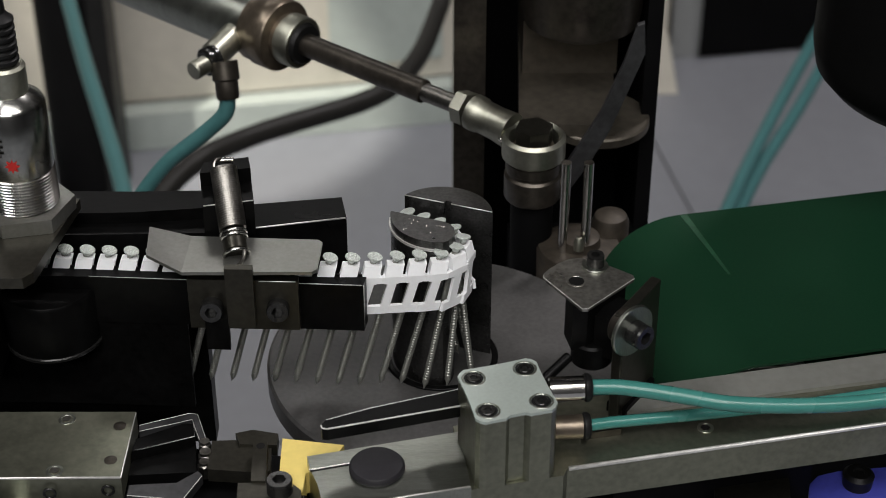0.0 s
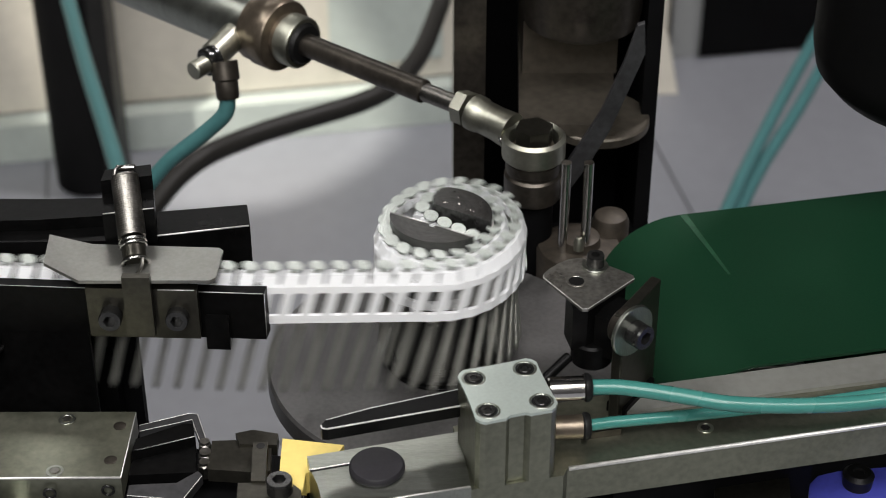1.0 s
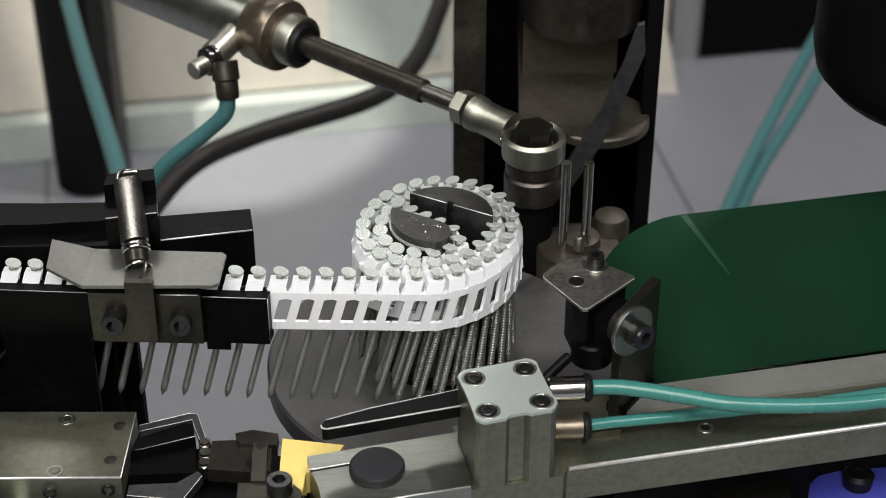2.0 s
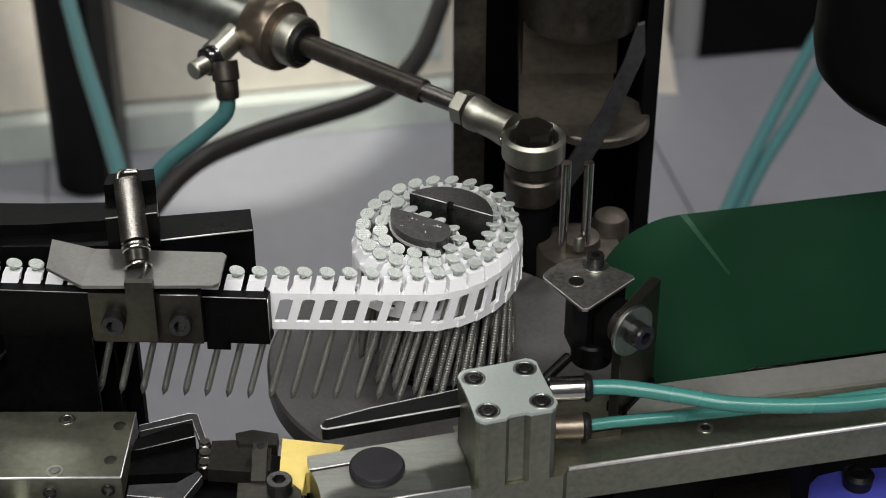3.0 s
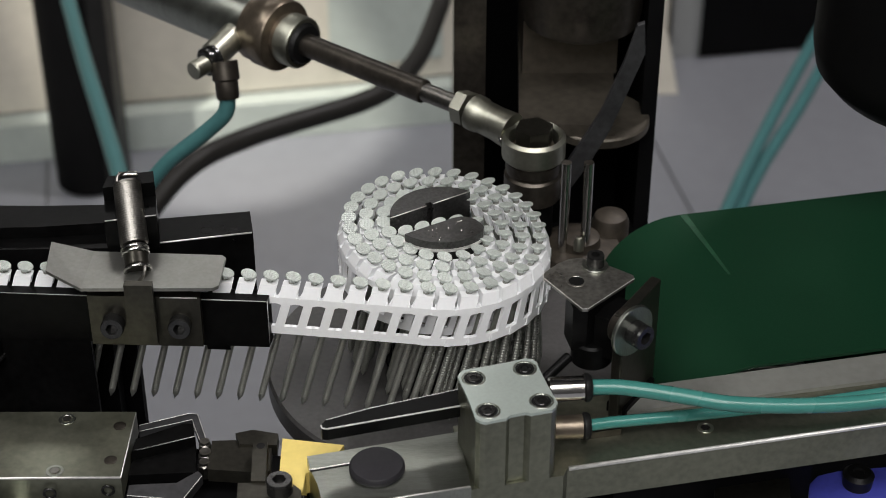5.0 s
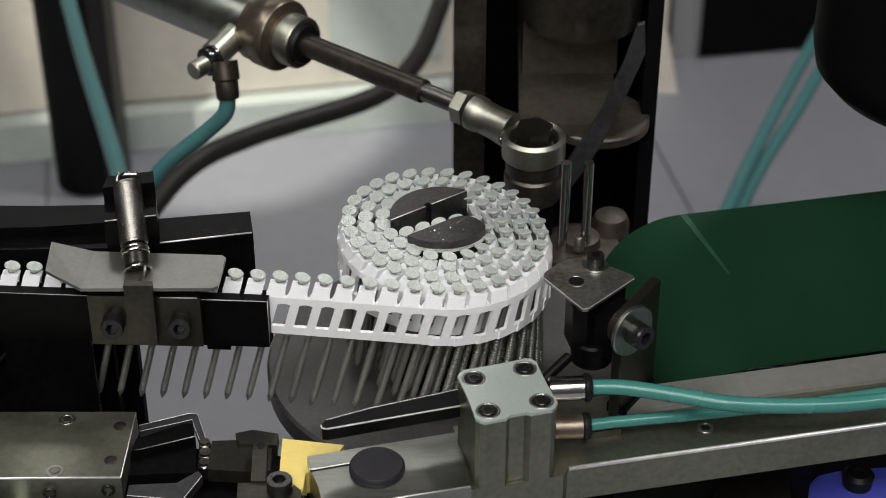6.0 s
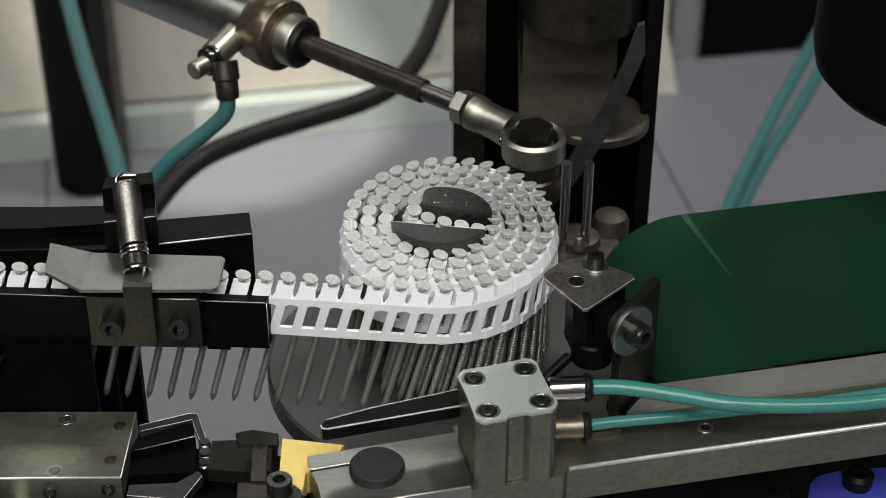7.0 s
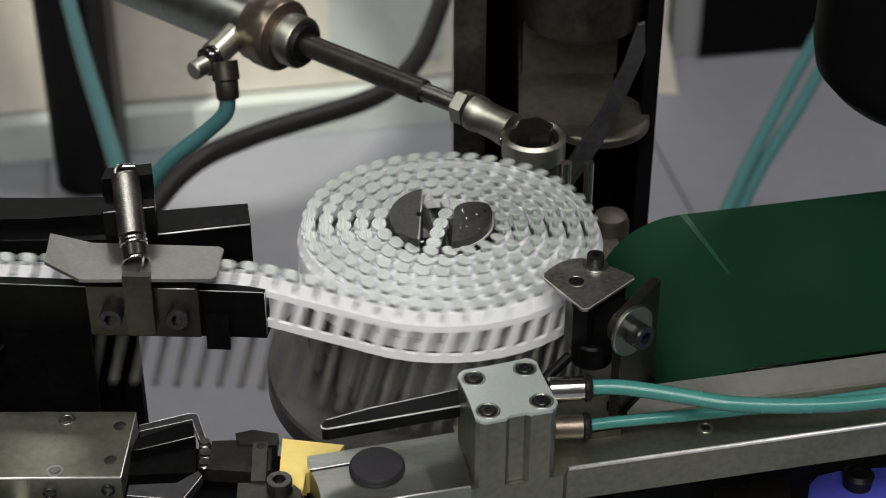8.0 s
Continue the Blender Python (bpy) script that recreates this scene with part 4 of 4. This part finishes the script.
def stop_head():
    s = thing("coil_stop", "oily steel stop head with plate, socket screws and washer", "stop", (55, -48, 20))
    top = [(35.3, -43.4), (35.6, -41.4), (37.2, -39.2), (41, -35.6), (45.0, -33.2), (49, -32.8), (54, -34.2), (66.2, -42.4), (66.4, -44.0), (49.4, -60.0), (47.4, -60.2)]
    part("top_plate", prism(top, 66.4, 68, 0.3), WORN, s, "worn steel plate with a drilled hole")
    # no bore is cut: a dark disc gives the shade of the hole
    part("hole", lathe([(2.9, 67.6), (2.9, 68.15), (0, 68.15)], (46.4, -45.8, 0), n=24), RUBBER, s)
    worn_edge_glint(s, [(x, y, 67.7) for x, y in (top[8], top[9], top[10], top[0], top[1])], 0.22)
    part("washer", ring_wall(4.6, 2.0, 67.9, 68.9, (53.4, -37.6, 0), n=28, c=0.15), STEEL, s)
    socket_screw(s, (53.4, -37.6, 68.8), (0, 0, 1), 3.1, 4.4)
    part("hole_rim", ring_wall(3.4, 2.7, 67.8, 68.25, (46.4, -45.8, 0), n=24, c=0.08), WORN, s)
    part("block", prism([(42.6, -50), (44.5, -58.5), (49.5, -58.8), (63.5, -45.5), (60, -40), (48, -38)], 48, 66.3, 0.6), BLACK_STEEL, s)
    part("swivel", rod((52, -54, 40), (52, -54, 50), 7.2, 24, 0.8), BLACK_STEEL, s)
    part("neck", prism([(52, -58), (60, -62), (67, -52), (60, -47)], 46, 63, 0.8), BLACK_STEEL, s)
    a = Vector((61.4, -59.6, 60.4))
    d = Vector((0.64, -0.76, 0.04)).normalized()
    own = box((0, 0, 0), (4.0, 27, 62), bevel=0.6)
    bmesh.ops.transform(own, matrix=Matrix.Translation(fit_place((67.0, -52.4, 34.5))) @ Euler((0, 0, radians(-33))).to_matrix().to_4x4(), verts=own.verts)
    part("side_plate", own, DARK_OLIVE, s, "thick dark side plate")
    part("stub", rod(a - d * 1.0, a + d * 3.5, 6.6, 28, 0.6), BROWN_STEEL, s)
    part("big_washer", lathe([(3, 0), (9.0, 0), (9.3, 0.3), (9.3, 1.3), (9.0, 1.6), (3, 1.6)], a + d * 3.6, d, 40), STEEL, s, "large bright washer")
    socket_screw(s, a + d * 5.2, d, 4.4, 5.6)
    part("rod_arm", rod((44, -60, 47), (34, -66, 40), 1.9, 14, 0.4), BLACK_STEEL, s)
    part("stand", prism([(58, -58), (72, -42), (76, -46), (64, -62)], 2, 24, 0.5), BLACK_STEEL, s)
    # added dark block, covers the floor showing between side plate and belt
    part("dark_gap_filler", prism([(62, -62), (80, -58), (81, -50.5), (70, -46)], -60, 14, 0.5), DARK_PAINT, s)
    part("stand_foot", prism([(50, -50), (72, -40), (74, -47), (52, -56)], -60, 3, 0.5), DARK_PAINT, s)


stop_head()


# ---- rod, column and cylinder behind the turntable ----
def rear_group():
    c = thing("machine_column", "dark steel machine column with a bearing arm", "machine", (50, 150, FLOOR + 4))
    part("left_cheek", prism([(5.3, 120), (19, 120), (19, 215), (5.3, 215)], FLOOR + 4, 330, 1), BROWN_STEEL, c, "dark oil-stained cheek plate")
    part("back_plate", prism([(19, 190), (92, 190), (92, 215), (19, 215)], FLOOR + 4, 330, 1), DARK_PAINT, c)
    part("right_cheek", prism([(87, 115), (93.5, 115), (93.5, 215), (87, 215)], FLOOR + 4, 330, 1), DARK_PAINT, c)
    part("bearing_arm", prism([(33, 98), (74, 98), (80, 190), (36, 190)], 32.4, 38, 1.0), ARM, c, "dark bearing arm")
    part("bearing_step", prism([(36, 140), (78, 140), (78, 190), (36, 190)], 38.1, 66, 1.0), ARM, c)
    part("bearing_boss", lathe([(20, 27), (22.6, 28), (22.6, 31.4), (21.8, 32.2), (9, 32.2), (9, 31), (0, 31)], (68, 115, 0), n=48), ARM, c, "round bearing boss")
    part("overhang", lathe([(0, 71), (20, 71), (25, 74), (26, 80), (26, 200), (24, 202)], (60, 128, 0), n=48), BROWN_STEEL, c, "black motor body")
    own = bmesh.new()
    outline = [(77.9, 94.5), (80.8, 95.5), (81.8, 81.5), (77, 68), (69.5, 46), (61.5, 29.8), (52.8, 15.5), (51.6, 29.8), (58, 41), (65.5, 55.5), (73.5, 78)]
    face = own.faces.new([own.verts.new((x, 85, z)) for x, z in outline])
    for v in bmesh.ops.extrude_face_region(own, geom=[face])["geom"]:
        if isinstance(v, bmesh.types.BMVert):
            v.co.y += 2.6
    bevelled(own, 0.4)
    part("blade", own, LINK, c, "flat grey steel link")
    # rod end with bolt on a stud
    plan[:] = [1, 1]
    o = Vector((38.0, 81.7, 46))
    r = thing("tie_rod", "steel tie rod with ball joint end", "tie rod", (38, 81.7, 18))
    part("ring", ring_wall(13.2, 10.4, 35.6, 46.8, (o.x, o.y, 0), n=48, c=1.4), NICKEL, r, "bright rod-end eye")
    part("ball_seat", lathe([(10.5, 36), (10.5, 38.5), (8.0, 41.5), (0, 41.5)], (o.x, o.y, 0), n=32), BROWN_STEEL, r)
    part("bolt", hexagon(8.0, 8.2, (o.x, o.y, 42.0), turn=15, bevel=0.7), DARK_OLIVE, r, "dark hexagon bolt head")
    part("bolt_washer", lathe([(8.4, 41.2), (8.4, 42.0), (7, 42.1)], (o.x, o.y, 0), n=28), BRONZE, r, "brass washer")
    part("collar", lathe([(11.4, 17), (12, 18), (12, 28), (11, 29), (11, 30.5), (11.6, 31), (11.6, 35), (10, 36.2)], (o.x, o.y, 0), n=40), BROWN_STEEL, r, "stacked dark collar")
    part("crank_pin", rod((o.x, o.y, -60), (o.x, o.y, 17), 9, 28, 0.8), DARK_PAINT, r)
    d = (Vector((-64.0, 164.6, 46)) - o).normalized()

    def at(s):
        return o + d * s
    part("shank", lathe([(7.8, 11.5), (7.4, 16), (7.1, 20), (7.1, 27), (7.8, 28), (7.8, 32)], o - Vector((0, 0, 3.2)), (d * 34 + Vector((0, 0, 3.2))).normalized(), 32), NICKEL, r, "bright rod-end shank")
    part("grease_nipple", lathe([(1.4, 0), (1.4, 1.5), (0.8, 2.5)], at(16) + Vector((-1, -7.0, -3.0)), (0, -1, 0), 12), CHROME, r)
    part("jam_nut", hexagon(7.6, 5.5, at(34), d, 10, 0.6), NICKEL, r)
    part("thread", rod(at(39), at(62), 4.0, 24), SPRING, r)
    part("tube", rod(at(58), at(131), 5.2, 28, 0.8), BROWN_STEEL, r, "dark steel rod tube")
    cyl = thing("long_air_cylinder", "aluminium air cylinder with bronze end cap and elbow fitting", "air cylinder", tuple(at(150)))
    part("end_seal", lathe([(7.4, 127), (8.6, 127), (9.8, 129), (9.8, 133), (7, 133)], o, d, 36), RUBBER, cyl)
    part("nose_ring", lathe([(8.2, 129), (11.4, 129), (12.0, 130), (12.0, 137), (10, 139)], o, d, 40), NICKEL, cyl, "bright nose ring")
    part("end_cap", lathe([(11, 137), (11, 140), (16, 140.2), (16.6, 141), (16.6, 150), (15.8, 151), (15.8, 156), (13, 156)], o, d, 44), BRONZE, cyl, "bronze-brown end cap")
    part("barrel", lathe([(14.4, 155), (14.6, 156), (14.6, 380), (13, 382)], o, d, 44), STEEL, cyl, "dull aluminium barrel")
    # elbow fitting
    e = Vector((-96.7, 161.9, 44))
    part("elbow_body", rod(e + Vector((5, 15, 2)), e + Vector((-6, -4, -2)), 6.4, 28, 0.8), NICKEL, cyl, "nickel elbow fitting")
    part("lock_ring", lathe([(5, 0), (6.4, 0.6), (6.4, 2.2), (5, 3), (5, 4), (6.4, 4.6), (6.4, 6), (5, 6.6)], e + Vector((-4, -5, -2)), (-0.72, -0.7, 0), 28), SCREW, cyl)
    part("screw_tip", rod(e + Vector((-8, -11, -2)), e + Vector((-13, -17.6, -2)), 4.2, 24, 0.6), NICKEL, cyl)
    part("elbow_leg", lathe([(6, 0), (6.2, 8), (5.2, 9), (5.2, 16), (4.6, 17)], e + Vector((0, -10, -1)), (0.1, -0.45, -1), 28), BROWN_STEEL, cyl, "dark oily hose socket")
    h = thing("air_hose", "dull teal air hose hanging from the elbow fitting", "hose", (-95, 142, 27))
    part("tube", tube([(-95.3, 145.4, 29), (-97.4, 145, 20), (-108, 148, 8), (-125.2, 150, -7.5), (-136.3, 150, -21.2), (-146, 150, -36), (-162, 150, -60), (-230, 150, -200)], 3.7), DULL_TEAL, h)
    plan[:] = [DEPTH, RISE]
    # small cylinder with two bright rods and rusty flange
    f = thing("guide_rod_pair", "two bright guide rods on a rusty cast flange", "guide rods", (55, 55, -60))
    for x in (50.6, 59.8):
        part("guide_rod", rod((x, 61, -40), (x, 61, 44), 2.1, 20), CHROME, f, "polished guide rod")
    part("flange", lathe([(17.5, -30), (18, -4), (17, -2), (9, -1), (8.4, 3), (5, 4), (0, 4)], (58, 66, 0), n=40), RUST, f, "rusty cast flange")
    part("lug", lathe([(8, -30), (8, 2), (6.8, 5), (3.4, 6.5), (0, 6.5)], (72, 78, 0), n=28), RUST, f)
    part("drop_tip", lathe([(2.2, 0), (2.2, 4), (1.2, 6), (0, 6.5)], (57, 58, 2), n=16), NICKEL, f)
    part("base", prism([(30, 56), (90, 60), (90, 120), (30, 120)], -60, -30, 1), DARK_PAINT, f)
    part("base_leg", prism([(34, 70), (86, 70), (86, 118), (34, 118)], FLOOR + 4, -60, 1), DARK_PAINT, f)


rear_group()


def right_side():
    hood = thing("black_motor_housing", "large black cylindrical motor housing above the conveyor", "housing", (206, 76, 66))
    part("housing", lathe([(0, 70), (40, 70), (50, 73), (56, 80), (58, 90), (58, 420), (54, 425)], (207, 76, 0), n=64), MATT_BLACK, hood)
    arm = prism([(88, 125), (160, 100), (170, 118), (93, 150)], 300, 330, 1)
    part("support_arm", arm, DARK_PAINT, hood)
    bin_ = thing("blue_tray", "glossy blue plastic tray with a black knob beneath the rail", "tray", (170, -75, -60))
    part("tray", prism([(142, -78), (139.4, -46), (141, -37.5), (145, -33), (152, -30.8), (240, -21), (246, -78)], -64, -40, 2.0, segments=3), BLUE, bin_)
    part("rim", prism([(140.6, -80), (137.8, -46), (139.6, -36.5), (144, -31.6), (152, -29.2), (242, -19), (248, -80)], -40.2, -38.2, 0.8, segments=2), BLUE, bin_)
    part("knob", lathe([(5.5, -38.5), (6, -33), (4.5, -31.5), (2.2, -31.5), (2.0, -32.6), (0, -32.6)], (158, -36, 0), n=24), RUBBER, bin_)
    part("tray_stand", rod((172, -50, FLOOR + 4), (172, -50, -70), 14, 24), DARK_PAINT, bin_)
    gl = thing("machine_hardware", "dark oily machine parts under the rail", "machine part", (120, -60, -60))
    part("casting", prism([(100, -58), (128, -56), (130, -40), (102, -42)], -60, -26, 5), DARK_OLIVE, gl)
    # added dark sheet that keeps the gap under the rail black
    part("dark_backing_sheet", prism([(68, -56.6), (138, -42.9), (138, -40.9), (68, -54.6)], -140, 4.6, 0.4), DARK_PAINT, gl)
    part("casting_leg", prism([(100, -68), (135, -64), (135, -46), (100, -50)], FLOOR + 4, -60, 2), DARK_PAINT, gl)


right_side()


def motions():
    stops = [(0.0, 1.44), (2.94, 4.36), (5.84, 8.0)]
    times = [0.0]
    f = 1
    while f <= 240:
        t = f / FPS
        if any(a <= t <= b + 1e-6 for a, b in stops):
            times.append(t)
        f += 1
    if times[-1] < 8.0:
        times.append(8.0)
    paths = [(t, *strip_path(t)) for t in times]
    for i, ob in enumerate(NAILS):
        walk(ob, [(t, nail_pose(pts, s, 3.8 + i * PITCH)) for t, pts, s in paths])
    walk(MANDREL_OB, [(t, pose(0, 0, 0, 0, 0, turn_at(t))) for t in times])
    rest = CARRIAGE.location.copy()
    walk(CARRIAGE, [(t, pose(rest.x + slide_x(t) * MM, rest.y + slide_y(t) * DEPTH * MM, rest.z)) for t in times])


motions()
